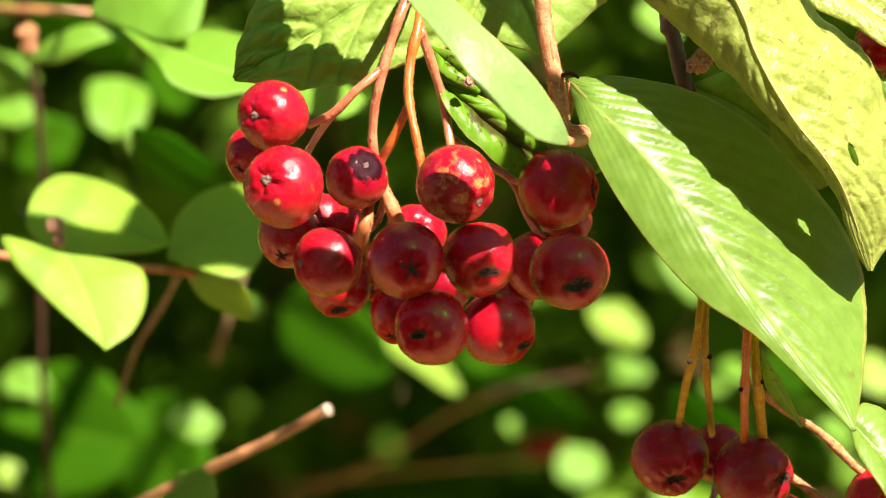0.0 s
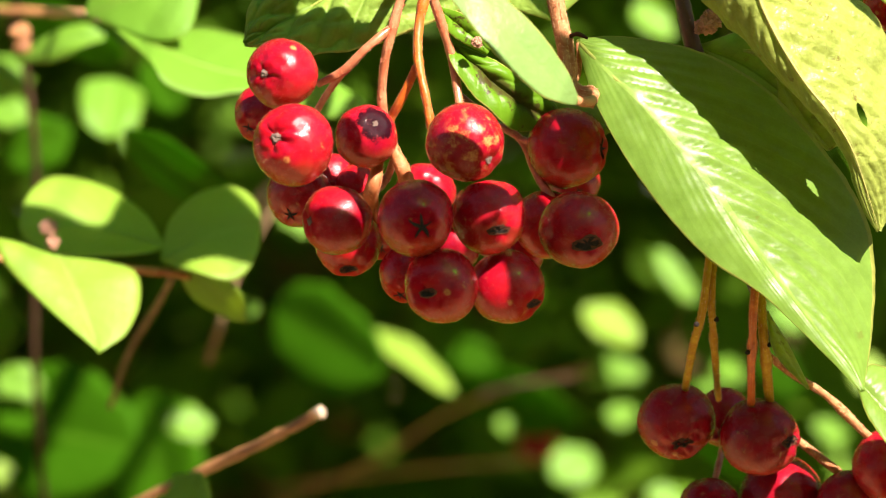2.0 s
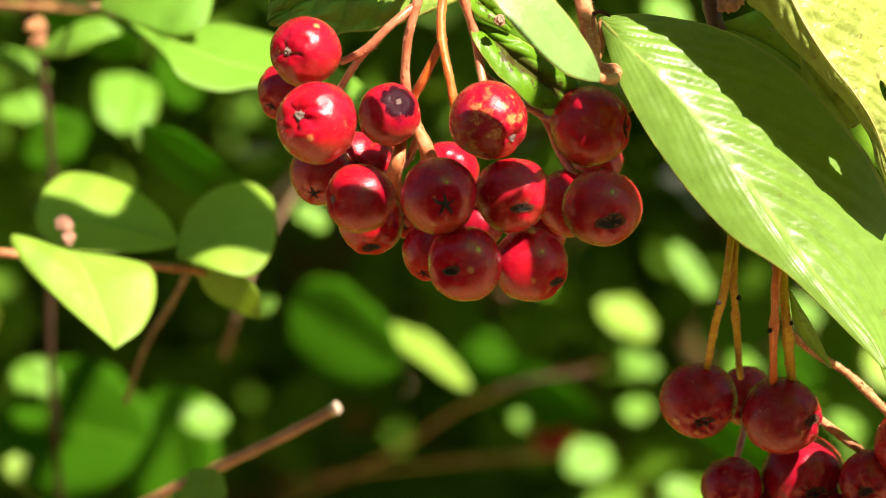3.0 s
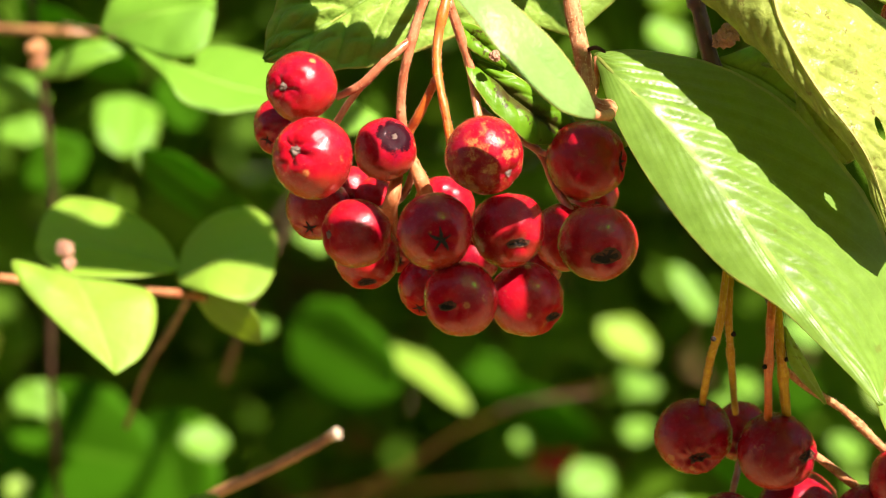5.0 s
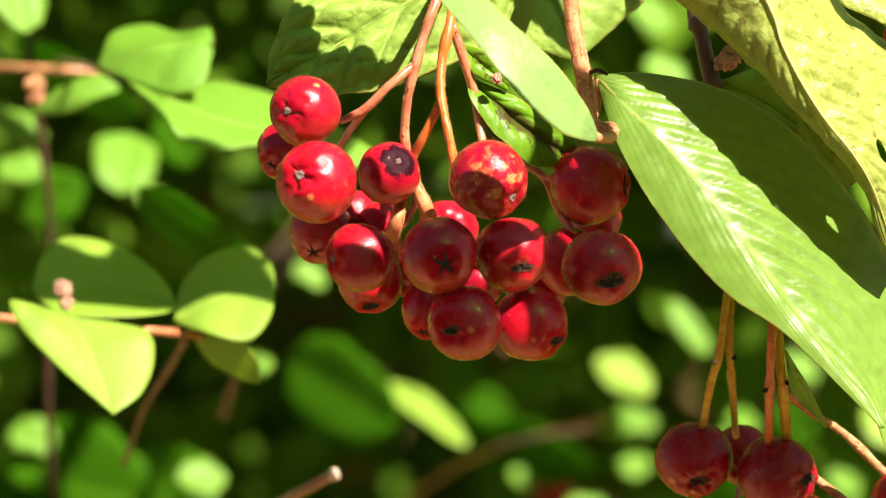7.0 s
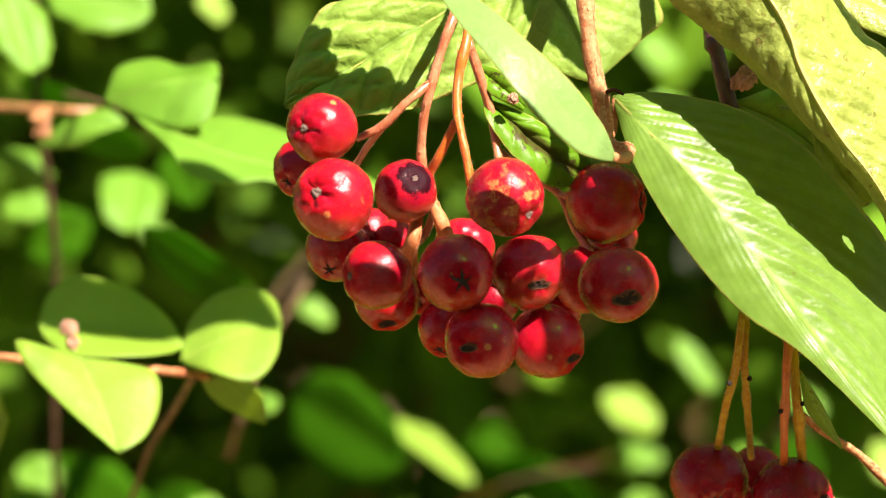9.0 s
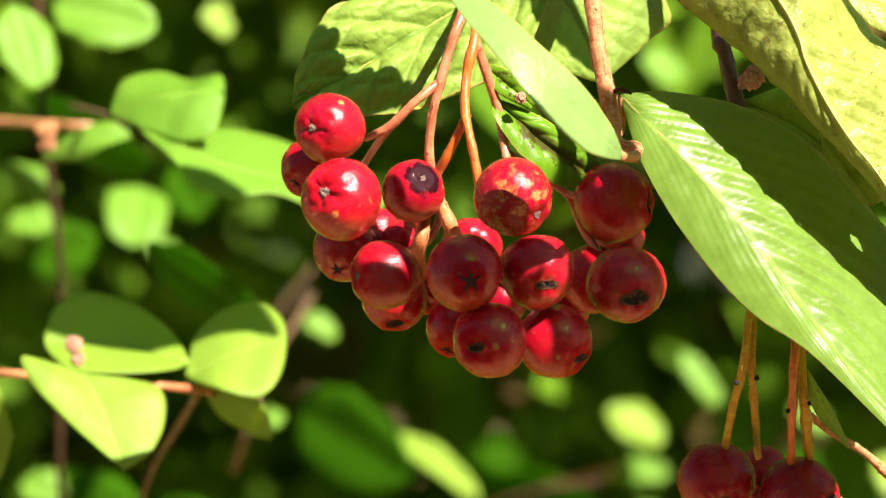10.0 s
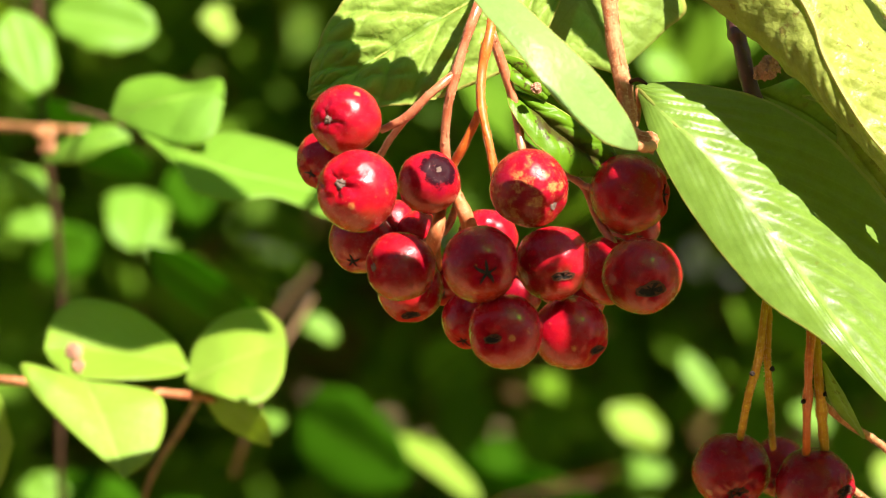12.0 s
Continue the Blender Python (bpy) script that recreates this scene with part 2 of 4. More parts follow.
# inner foliage: the shade inside the bush is put into this darkened green
LEAF_INNER_SHADE = leaf_material("leaf_inner_shade", (0.075, 0.16, 0.010), (0.035, 0.09, 0.005), (0.15, 0.26, 0.03), 0.6, 0.15, 0.22, island=True, rim=0.0, gloss=0.04, glow=(0.30, 0.48, 0.02), withered=0.38)
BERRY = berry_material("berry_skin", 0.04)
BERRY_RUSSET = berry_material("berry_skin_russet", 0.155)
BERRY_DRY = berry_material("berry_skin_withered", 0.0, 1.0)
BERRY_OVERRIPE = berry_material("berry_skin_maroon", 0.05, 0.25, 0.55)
FUZZ = dull_material("pale_down", (0.75, 0.52, 0.30), (0.55, 0.33, 0.16), 900.0, 0.6, 0.0001)
DOWN = dull_material("berry_down", (0.42, 0.20, 0.08), (0.34, 0.12, 0.05), 900.0, 0.6, 0.0001)
CALYX_PALE = dull_material("calyx_pale_grey", (0.42, 0.32, 0.25), (0.12, 0.07, 0.05), 1500.0, 0.9, 0.0004)
CALYX_LIP = dull_material("calyx_brown_lip", (0.10, 0.02, 0.012), (0.26, 0.085, 0.022), 3.0, 0.7, 0.01)
CALYX = dull_material("calyx_dry_brown", (0.008, 0.005, 0.004), (0.036, 0.022, 0.012), 9.0, 0.85, 0.01)
STALK_RED = bark_material("stalk_red_brown", (0.56, 0.22, 0.105), (0.36, 0.09, 0.035), 700.0, rough=0.30, gloss=1.0, depth=0.00015)
STALK_ORANGE = bark_material("stalk_orange", (0.62, 0.16, 0.018), (0.48, 0.09, 0.010), 700.0, rough=0.42, gloss=0.6, depth=0.00015)
STALK_PALE = bark_material("stalk_downy_base", (0.50, 0.19, 0.075), (0.40, 0.11, 0.03), 700.0, rough=0.6, gloss=0.3, depth=0.0002)
STALK_OLIVE = bark_material("stalk_olive_orange", (0.56, 0.38, 0.03), (0.42, 0.20, 0.018), 700.0, rough=0.6, gloss=0.2, depth=0.0002)
TWIG_BROWN = bark_material("twig_hairy_brown", (0.54, 0.27, 0.115), (0.34, 0.10, 0.035), 900.0, 0.7, 0.25)
TWIG_PURPLE = bark_material("twig_dark_purple", (0.075, 0.026, 0.022), (0.035, 0.012, 0.012), rough=0.4)
TWIG_TAN = bark_material("twig_tan", (0.50, 0.25, 0.10), (0.28, 0.12, 0.05), 200.0)
TWIG_BUFF = bark_material("twig_buff_brown", (0.24, 0.16, 0.08), (0.13, 0.085, 0.04), 200.0, 0.8, 0.15)
TWIG_GREY = bark_material("twig_grey_brown", (0.065, 0.036, 0.017), (0.035, 0.020, 0.010), 150.0, 0.85, 0.1)
TWIG_OLIVE = bark_material("twig_olive_brown", (0.085, 0.046, 0.008), (0.035, 0.018, 0.004), 150.0, 0.9, 0.03)
BUD = dull_material("bud_buff", (0.52, 0.30, 0.20), (0.30, 0.15, 0.08), 800.0, 0.8, 0.0003)
PITH = dull_material("cut_wood", (0.62, 0.50, 0.36), (0.45, 0.32, 0.2), 600.0, 0.8, 0.0002)
TURF = dull_material("dry_grass", (0.24, 0.165, 0.070), (0.40, 0.29, 0.13), 9.0)


# ---- building tools ----
UNIT = 2 * math.tan(radians(5)) / 1568


def at(a, b, d=0.0):
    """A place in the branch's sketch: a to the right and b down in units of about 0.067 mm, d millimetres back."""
    k = UNIT * (0.6 + d / 1000)
    return Vector(((a - 784) * k, d / 1000, (441 - b) * k))


def part(name, data, material, parent=None, label=""):
    """Links a bmesh or mesh as one object under a thing or a part."""
    if isinstance(data, bmesh.types.BMesh):
        me = bpy.data.meshes.new(name)
        data.to_mesh(me)
        data.free()
    else:
        me = data
    if material is not None and not me.materials:
        me.materials.append(material)
    ob = new(name, me)
    ob.parent = parent
    if label:
        ob["label"] = label
    return ob


def mesh_of(name, verts, faces, uvs=None, smooth=True):
    me = bpy.data.meshes.new(name)
    me.from_pydata([tuple(v) for v in verts], [], faces)
    if uvs is not None:
        layer = me.uv_layers.new(name="UVMap")
        flat = np.asarray(uvs, dtype=np.float32)
        idx = np.empty(len(me.loops), dtype=np.int32)
        me.loops.foreach_get("vertex_index", idx)
        layer.data.foreach_set("uv", flat[idx].ravel())
    if smooth:
        me.polygons.foreach_set("use_smooth", [True] * len(me.polygons))
    me.update()
    return me


def spline(points, n):
    """n points along a smooth curve through the points (Catmull-Rom)."""
    p = np.array([tuple(v) for v in points], dtype=float)
    p = np.vstack([2 * p[0] - p[1], p, 2 * p[-1] - p[-2]])
    out = []
    for t in np.linspace(0, len(p) - 3 - 1e-9, n):
        i = int(t)
        f = t - i
        a, b, c, d = p[i], p[i + 1], p[i + 2], p[i + 3]
        out.append(0.5 * (2 * b + (c - a) * f + (2 * a - 5 * b + 4 * c - d) * f * f + (3 * b - a - 3 * c + d) * f ** 3))
    return np.array(out)


def tube(name, points, radii, seed=0, sides=10, rough=0.12, knots=(), fuzz=0):
    """A closed, uneven round stem along a curve; knots are (place along 0..1, swelling)."""
    length = sum((Vector(b) - Vector(a)).length for a, b in zip(points, points[1:]))
    n = max(8, min(60, int(length / 0.0009)))
    c = spline(points, n)
    r = np.interp(np.linspace(0, 1, n), np.linspace(0, 1, len(radii)), radii)
    rng = np.random.RandomState(seed + 7)
    wob = np.convolve(rng.normal(0, 1, n + 4), np.ones(3) / 3, "same")[2:-2]
    r = r * (1 + rough * wob)
    for where, swell in knots:
        r = r * (1 + swell * np.exp(-((np.linspace(0, 1, n) - where) * length / 0.0012) ** 2))
    tang = np.gradient(c, axis=0)
    tang /= np.linalg.norm(tang, axis=1)[:, None]
    up = Vector((0.3, 1, 0.2)).normalized()
    verts, faces = [], []
    for i in range(n):
        t = Vector(tang[i])
        e1 = (up - t * up.dot(t)).normalized()
        e2 = t.cross(e1)
        up = e1
        for k in range(sides):
            an = 2 * math.pi * k / sides
            rr = r[i] * (1 + rough * 0.5 * math.sin(3 * an + i * 0.7 + seed))
            verts.append(Vector(c[i]) + (e1 * math.cos(an) + e2 * math.sin(an)) * rr)
    for i in range(n - 1):
        for k in range(sides):
            q = (k + 1) % sides
            faces.append((i * sides + k, i * sides + q, (i + 1) * sides + q, (i + 1) * sides + k))
    faces.append(tuple(range(sides))[::-1])
    faces.append(tuple((n - 1) * sides + k for k in range(sides)))

    def foot_at(f, k):
        i = int(f)
        foot = verts[i * sides + k].lerp(verts[(i + 1) * sides + k], f - i)
        return foot, (foot - Vector(c[i]).lerp(Vector(c[i + 1]), f - i)).normalized(), Vector(tang[i])
    for _ in range(int(fuzz * length * 30)):
        # loose flakes of bark
        foot, out, t = foot_at(rng.uniform(0, n - 1.001), rng.randint(sides))
        side = out.cross(t) * rng.uniform(0.0001, 0.0002)
        ln, k0 = rng.uniform(0.0003, 0.0007) * rng.choice((-1, 1)), len(verts)
        verts += [foot + side, foot - side, foot + t * ln - side * 0.6 + out * 0.00012, foot + t * ln * 0.9 + side * 0.7 + out * 0.00016]
        faces.append((k0, k0 + 1, k0 + 2, k0 + 3))
    solid = len(faces)
    for _ in range(int(fuzz * length * 1000)):
        foot, out, t = foot_at(rng.uniform(0, n - 1.001), rng.randint(sides))
        side = out.cross(t)
        tipp = foot + out * rng.uniform(0.00008, 0.00026) + t * rng.normal(0, 0.00012) + side * rng.normal(0, 0.00012)
        w, k0 = 0.00002, len(verts)
        verts += [foot + t * w, foot - t * w * 0.5 + side * w, foot - t * w * 0.5 - side * w, tipp]
        faces += [(k0, k0 + 1, k0 + 3), (k0 + 1, k0 + 2, k0 + 3), (k0 + 2, k0, k0 + 3)]
    me = mesh_of(name, verts, faces)
    for f in me.polygons[solid:]:
        f.material_index = 1
    return me


def leaf_mesh(name, mid, left, right, bulge=0.5, quilt=0.25, veins=9, nu=44, nv=10, thick=0.28, wave=0.0, seed=0, ragged=0.07, sweep=0.275, cells=0, lumps=0.35, fade=0.0, left_quilt=1.0):
    """A leaf blade with thickness between its two edge curves and its midrib, veins sunk, the fields between them raised.
    bulge, quilt, wave and thick in millimetres."""
    M, L, R = spline(mid, nu), spline(left, nu), spline(right, nu)
    u = np.linspace(0, 1, nu)
    cols, vs = [], []
    rng = np.random.RandomState(seed + 3)
    ph = rng.uniform(0, 6.28, 3)
    for j in range(-nv, nv + 1):
        f = abs(j) / nv
        E = L if j < 0 else R
        cols.append(M * (1 - f) + E * f)
        vs.append(j / nv)
    P = np.stack(cols, axis=1)
    vs = np.array(vs)
    # an uneven margin
    for j, sgn in ((0, -1), (2 * nv, 1)):
        wob = np.array([noise.noise(Vector((q * nu * 0.5, seed * 3.7 + sgn, 0.5))) + 0.6 * noise.noise(Vector((q * nu * 0.16, seed * 2.1, sgn))) for q in u])
        out = P[:, j] - M
        out = out / np.maximum(np.linalg.norm(out, axis=1), 1e-6)[:, None]
        P[:, j] += out * (wob * ragged / 1000 * np.sin(math.pi * u))[:, None]

    def normals(P):
        du, dv = np.gradient(P, axis=0), np.gradient(P, axis=1)
        N = np.cross(du, dv)
        ln = np.linalg.norm(N, axis=2)[..., None]
        N = N / np.maximum(ln, 1e-12)
        return N
    N = normals(P)
    if N[nu // 2, nv, 1] > 0:
        N = -N
    f = np.abs(vs)[None, :]
    U = u[:, None]
    phase = U * veins - f * veins * sweep + 0.06 * np.sin(U * 23 + ph[0])
    field = np.abs(np.sin(math.pi * phase)) ** 0.6
    env = np.clip(np.sin(math.pi * np.clip(U, 0.01, 0.99)), 0, 1) ** 0.5
    quilt_by = np.where(vs < 0, left_quilt, 1.0)[None, :]
    h = bulge * np.sin(math.pi * f) * env + quilt * quilt_by * field * env * np.clip(f * 6, 0, 1) * (1 - 0.75 * f ** 3) * (1 - fade * np.clip(f * 1.5, 0, 1))
    h = h + wave * f ** 2 * np.sin(U * 17 + ph[1] + (vs[None, :] > 0) * 2) * env
    lump = np.array([[noise.noise(Vector(q) * 420.0) for q in row] for row in P])
    if cells:
        row = np.floor(phase)
        blister = np.abs(np.sin(math.pi * (f * cells + 0.37 * row + 0.15 * np.sin(U * 40 + f * 9)))) ** 0.5
        h = h + 0.7 * quilt * field * (blister - 0.6) * env
    h = h + (lumps * quilt + 0.06) * lump * env
    P = P + N * (h / 1000)[..., None]
    N = normals(P)
    if N[nu // 2, nv, 1] > 0:
        N = -N
    edge = (1 - 0.7 * f ** 6)[..., None]
    B = P - N * (thick / 1000) * edge
    w = 2 * nv + 1
    verts = np.concatenate([P.reshape(-1, 3), B.reshape(-1, 3)])
    off = nu * w
    uv = np.stack([np.repeat(u, w), np.tile(vs * 0.5 + 0.5, nu)], axis=1)
    faces = []
    for i in range(nu - 1):
        for j in range(w - 1):
            a, b, c, d = i * w + j, i * w + j + 1, (i + 1) * w + j + 1, (i + 1) * w + j
            faces.append((a, b, c, d))
            faces.append((off + d, off + c, off + b, off + a))
    ring = [j for j in range(w)] + [i * w + w - 1 for i in range(1, nu)] + [(nu - 1) * w + j for j in range(w - 2, -1, -1)] + [i * w for i in range(nu - 2, 0, -1)]
    for a, b in zip(ring, ring[1:] + ring[:1]):
        faces.append((b, a, off + a, off + b))
    me = mesh_of(name, verts, faces, np.concatenate([uv, uv]))
    bm = bmesh.new()
    bm.from_mesh(me)
    bmesh.ops.remove_doubles(bm, verts=bm.verts, dist=1e-6)
    bmesh.ops.recalc_face_normals(bm, faces=bm.faces)
    bm.to_mesh(me)
    bm.free()
    return me


def midrib_mesh(mid, radius=0.35, lift=-0.3):
    """The rib that stands out under a leaf; lift in millimetres towards the viewer's side."""
    pts = [Vector(p) + Vector((0, -lift / 1000, 0)) for p in spline(mid, 12)]
    return tube("midrib", pts, [radius / 1000, radius * 0.7 / 1000, radius * 0.2 / 1000], 3, 6, 0.05)


def berry_shape(seed, crease=0.0, lobes=0.016):
    """The surface of a pome of radius 1, its calyx end along +z: a dimple there, a small one at the stalk, slightly lumpy."""
    rng = np.random.RandomState(seed)
    off = Vector(rng.uniform(-50, 50, 3))
    fl = rng.uniform(0.93, 1.03)

    def surface(d):
        th = math.acos(max(-1, min(1, d.z)))
        r = 1.0 - 0.13 * math.exp(-(th / 0.30) ** 2) - 0.06 * math.exp(-((math.pi - th) / 0.3) ** 2)
        r += 0.065 * noise.noise(d * 1.1 + off) + 0.014 * noise.noise(d * 4 + off)
        r += lobes * math.cos(5 * math.atan2(d.y, d.x)) * math.exp(-((th - 0.45) / 0.3) ** 2)
        groove = max(0.0, 1 - 5 * abs(noise.noise(d * 2.3 + off * 1.7)))
        r -= crease * groove * math.exp(-((th - 0.35) / 0.35) ** 2)
        return Vector((d.x, d.y, d.z * fl)) * r
    return surface


def berry_mesh(surface, skin, seed):
    """A berry's skin, with the fine pale down that stands on it."""
    bm = bmesh.new()
    bmesh.ops.create_uvsphere(bm, u_segments=56, v_segments=40, radius=1.0)
    for v in bm.verts:
        v.co = surface(v.co.normalized())
    for f in bm.faces:
        f.smooth = True
    rng = np.random.RandomState(seed + 300)
    for _ in range(1500):
        d = Vector(rng.normal(0, 1, 3)).normalized()
        side = d.cross(Vector(rng.normal(0, 1, 3))).normalized()
        foot = surface(d)
        tip = foot + d * rng.uniform(0.014, 0.042) + side * rng.normal(0, 0.014)
        w = d.cross(side) * 0.0036
        f = bm.faces.new([bm.verts.new(q) for q in (foot + w - d * 0.004, foot - w - d * 0.004, tip)])
        f.material_index = 1
    me = bpy.data.meshes.new("berry")
    bm.to_mesh(me)
    bm.free()
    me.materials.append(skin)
    me.materials.append(DOWN)
    return me


def calyx_mesh(surface, seed, size):
    """Five withered sepals that lie on the skin of a berry of radius 1, round a small black pit."""
    rng = np.random.RandomState(seed + 90)
    bm = bmesh.new()
    for k in range(5):
        an = 2 * math.pi * k / 5 + rng.uniform(-0.25, 0.25)
        ln, wd = rng.uniform(0.18, 0.36) * size, rng.uniform(0.028, 0.050) * size
        bend = rng.uniform(-0.25, 0.25)
        ring = []
        for s, w, z in ((0.02, 0.9, 0.012), (0.25, 1.0, 0.018), (0.5, 0.75 + rng.uniform(-0.2, 0.2), 0.02), (0.78, 0.5, 0.018), (1.0, 0.10, 0.010)):
            x, row = ln * s, []
            aa = an + bend * s * s
            for side, lift in ((wd * w, 0.0), (0.0, 0.016), (-wd * w, 0.0), (0.0, -0.05)):
                d = Vector((math.cos(aa) * x - math.sin(aa) * side, math.sin(aa) * x + math.cos(aa) * side, 1.0)).normalized()
                row.append(bm.verts.new(surface(d) + d * (z + lift)))
            ring.append(row)
        for a, b in zip(ring, ring[1:]):
            for i in range(4):
                j = (i + 1) % 4
                bm.faces.new((a[i], a[j], b[j], b[i]))
        bm.faces.new(ring[0][::-1])
        bm.faces.new(ring[-1])
    bmesh.ops.recalc_face_normals(bm, faces=bm.faces)
    me = bpy.data.meshes.new("calyx")
    bm.to_mesh(me)
    bm.free()
    me.materials.append(CALYX)
    return me


def pit_mesh(surface, seed, size):
    """A gaping calyx: a dark ragged pit with a puckered lip and a few torn flaps, on a berry of radius 1."""
    rng = np.random.RandomState(seed + 190)
    bm = bmesh.new()
    n = 26
    wide, high = size * rng.uniform(0.20, 0.26), size * rng.uniform(0.10, 0.15)
    rings = []
    for s, lift in ((0.02, 0.004), (0.7, 0.006), (0.98, 0.012), (1.12, 0.034), (1.30, 0.004), (1.36, -0.04)):
        row = []
        for k in range(n):
            an = 2 * math.pi * k / n
            j = 1 + 0.30 * noise.noise(Vector((math.cos(an) * 2.2, math.sin(an) * 2.2, seed * 1.9))) + 0.10 * rng.uniform(-1, 1)
            d = Vector((math.cos(an) * wide * s * j, math.sin(an) * high * s * j, 1.0)).normalized()
            row.append(bm.verts.new(surface(d) + d * (lift + (0.012 * rng.uniform(-1, 1) if 0.9 < s < 1.2 else 0))))
        rings.append(row)
    for i, (a, b) in enumerate(zip(rings, rings[1:])):
        for k in range(n):
            q = (k + 1) % n
            f = bm.faces.new((a[k], b[k], b[q], a[q]))
            f.material_index = 0 if i < 2 else 1
    bm.faces.new(rings[0])
    for k in range(4):
        an = rng.uniform(0, 6.28)
        d0 = Vector((math.cos(an) * wide, math.sin(an) * high, 1.0)).normalized()
        d1 = Vector((math.cos(an + 0.5) * wide, math.sin(an + 0.5) * high, 1.0)).normalized()
        tip = Vector((math.cos(an + 0.3) * wide * 0.3, math.sin(an + 0.3) * high * 0.3, 1.0)).normalized()
        f = bm.faces.new([bm.verts.new(p) for p in (surface(d0) + d0 * 0.02, surface(d1) + d1 * 0.02, surface(tip) + tip * rng.uniform(0.03, 0.08))])
        f.material_index = 2
    me = bpy.data.meshes.new("calyx")
    bm.to_mesh(me)
    bm.free()
    for m in (CALYX, CALYX_LIP, CALYX_LIP):
        me.materials.append(m)
    return me


def stub_mesh(seed):
    """The crumpled grey rest of a calyx, in the dimple of a berry of radius 1."""
    bm = bmesh.new()
    bmesh.ops.create_icosphere(bm, subdivisions=3, radius=0.15)
    off = Vector((seed * 3.1, 0.7, seed))
    for v in bm.verts:
        d = v.co.normalized()
        v.co *= 1 + 0.5 * noise.noise(d * 2 + off) + 0.5 * noise.noise(d * 6 + off)
        v.co = Vector((v.co.x, v.co.y, v.co.z * 0.6 + 0.86))
    me = bpy.data.meshes.new("calyx")
    bm.to_mesh(me)
    bm.free()
    me.materials.append(CALYX_PALE)
    return me


def berry_kind(seeds, skin, crease=0.0, lobes=0.016):
    shapes = [berry_shape(s, crease, lobes) for s in seeds]
    return [(f, berry_mesh(f, skin, s)) for f, s in zip(shapes, seeds)]


SMOOTH = berry_kind(range(9), BERRY)
CREASED = berry_kind((20, 21), BERRY, 0.08)
RUSSETED = berry_kind((4,), BERRY_RUSSET, 0.02)
WITHERED = berry_kind((30, 31), BERRY_DRY, 0.0, 0.0)
OVERRIPE = berry_kind((40, 41, 42, 43), BERRY_OVERRIPE, 0.07, 0.03)
STUBS = [stub_mesh(s) for s in range(2)]


def berry(parent, a, b, r, d, ca, cb, k, calyx=1.0, meshes=None, stub=False, pit=False, tall=1.0):
    """A berry at sketch place (a, b, d) of sketch radius r, its calyx turned (ca right, cb down) and forwards."""
    rad = r * UNIT * (0.6 + d / 1000)
    z = Vector((ca, -math.sqrt(max(0.0, 1 - ca * ca - cb * cb)), -cb)).normalized()
    q = z.to_track_quat("Z", "Y")
    meshes = meshes or SMOOTH
    surface, me = meshes[k % len(meshes)]
    ob = part("berry", me, None, parent)
    ob.matrix_local = Matrix.Translation(at(a, b, d)) @ q.to_matrix().to_4x4() @ Matrix.Rotation(0.15 if pit else k * 1.3, 4, "Z") @ Matrix.Diagonal((rad, rad, rad * tall, 1))
    if stub:
        cx = part("calyx", STUBS[k % len(STUBS)], None, ob, "crumpled grey calyx rest")
        cx.scale = (calyx, calyx, 0.985)
    elif pit:
        part("calyx", pit_mesh(surface, k, calyx), None, ob, "dark gaping calyx with a puckered lip")
    else:
        part("calyx", calyx_mesh(surface, k, calyx), None, ob, "dry dark brown star-shaped calyx")
    return ob


def stalk(parent, pts, r0, r1, material, name="stalk", seed=0, knots=(), rough=0.10, label="", fuzz=0):
    """A stalk through sketch points; r0 and r1 are its sketch radii at the two ends."""
    k = UNIT * 0.6
    me = tube(name, [at(*p) for p in pts], [r0 * k, r1 * k], seed, 10, rough, knots, fuzz)
    me.materials.append(material)
    if fuzz:
        me.materials.append(FUZZ)
    return part(name, me, None, parent, label)


RIB_PALE = dull_material("leaf_rib_pale_yellow", (0.42, 0.42, 0.12), (0.34, 0.33, 0.08), 700.0, 0.5, 0.0001)


def leaf(parent, mid, left, right, material, label="", rib=True, rib_like=None, **how):
    m, l, r = [[at(*p) for p in c] for c in (mid, left, right)]
    ob = part("leaf", leaf_mesh("leaf", m, l, r, **how), material, parent, label)
    if rib:
        part("midrib", midrib_mesh(m, 0.26 if rib_like else 0.35, 0.22 if rib_like else -0.3), rib_like or material, ob)
    return ob


def pierce(ob, centre, wide, high, lean):
    """A hole cut through a leaf, an upright ellipse that leans; sizes in millimetres."""
    bm = bmesh.new()
    bm.from_mesh(ob.data)
    gone = set()
    for f in bm.faces:
        q = f.calc_center_median() - centre
        x, z = q.x * 1000 + lean * q.z * 1000, q.z * 1000
        if (x / wide) ** 2 + (z / high) ** 2 < 1:
            gone.add(f)
    rim = {v for f in gone for v in f.verts if any(g not in gone for g in v.link_faces)}
    bmesh.ops.delete(bm, geom=list(gone), context="FACES")
    for v in rim:
        # the rim drawn to a smooth outline
        q = v.co - centre
        x, z = q.x * 1000 + lean * q.z * 1000, q.z * 1000
        k = 1 / math.sqrt((x / wide) ** 2 + (z / high) ** 2)
        z2 = z * k
        v.co.z = centre.z + z2 / 1000
        v.co.x = centre.x + (x * k - lean * z2) / 1000
    bm.to_mesh(ob.data)
    bm.free()


def woolly(parent, name, place, radius, material, seed, label=""):
    """A ragged, woolly lump."""
    bm = bmesh.new()
    bmesh.ops.create_icosphere(bm, subdivisions=4, radius=radius)
    off = Vector((seed * 7.1, 3.3, seed))
    for v in bm.verts:
        d = v.co.normalized()
        v.co *= 1 + 0.45 * noise.noise(d * 1.6 + off) + 0.30 * noise.noise(d * 5 + off) + 0.25 * noise.noise(d * 14 + off)
        v.co += place
    return part(name, bm, material, parent, label)


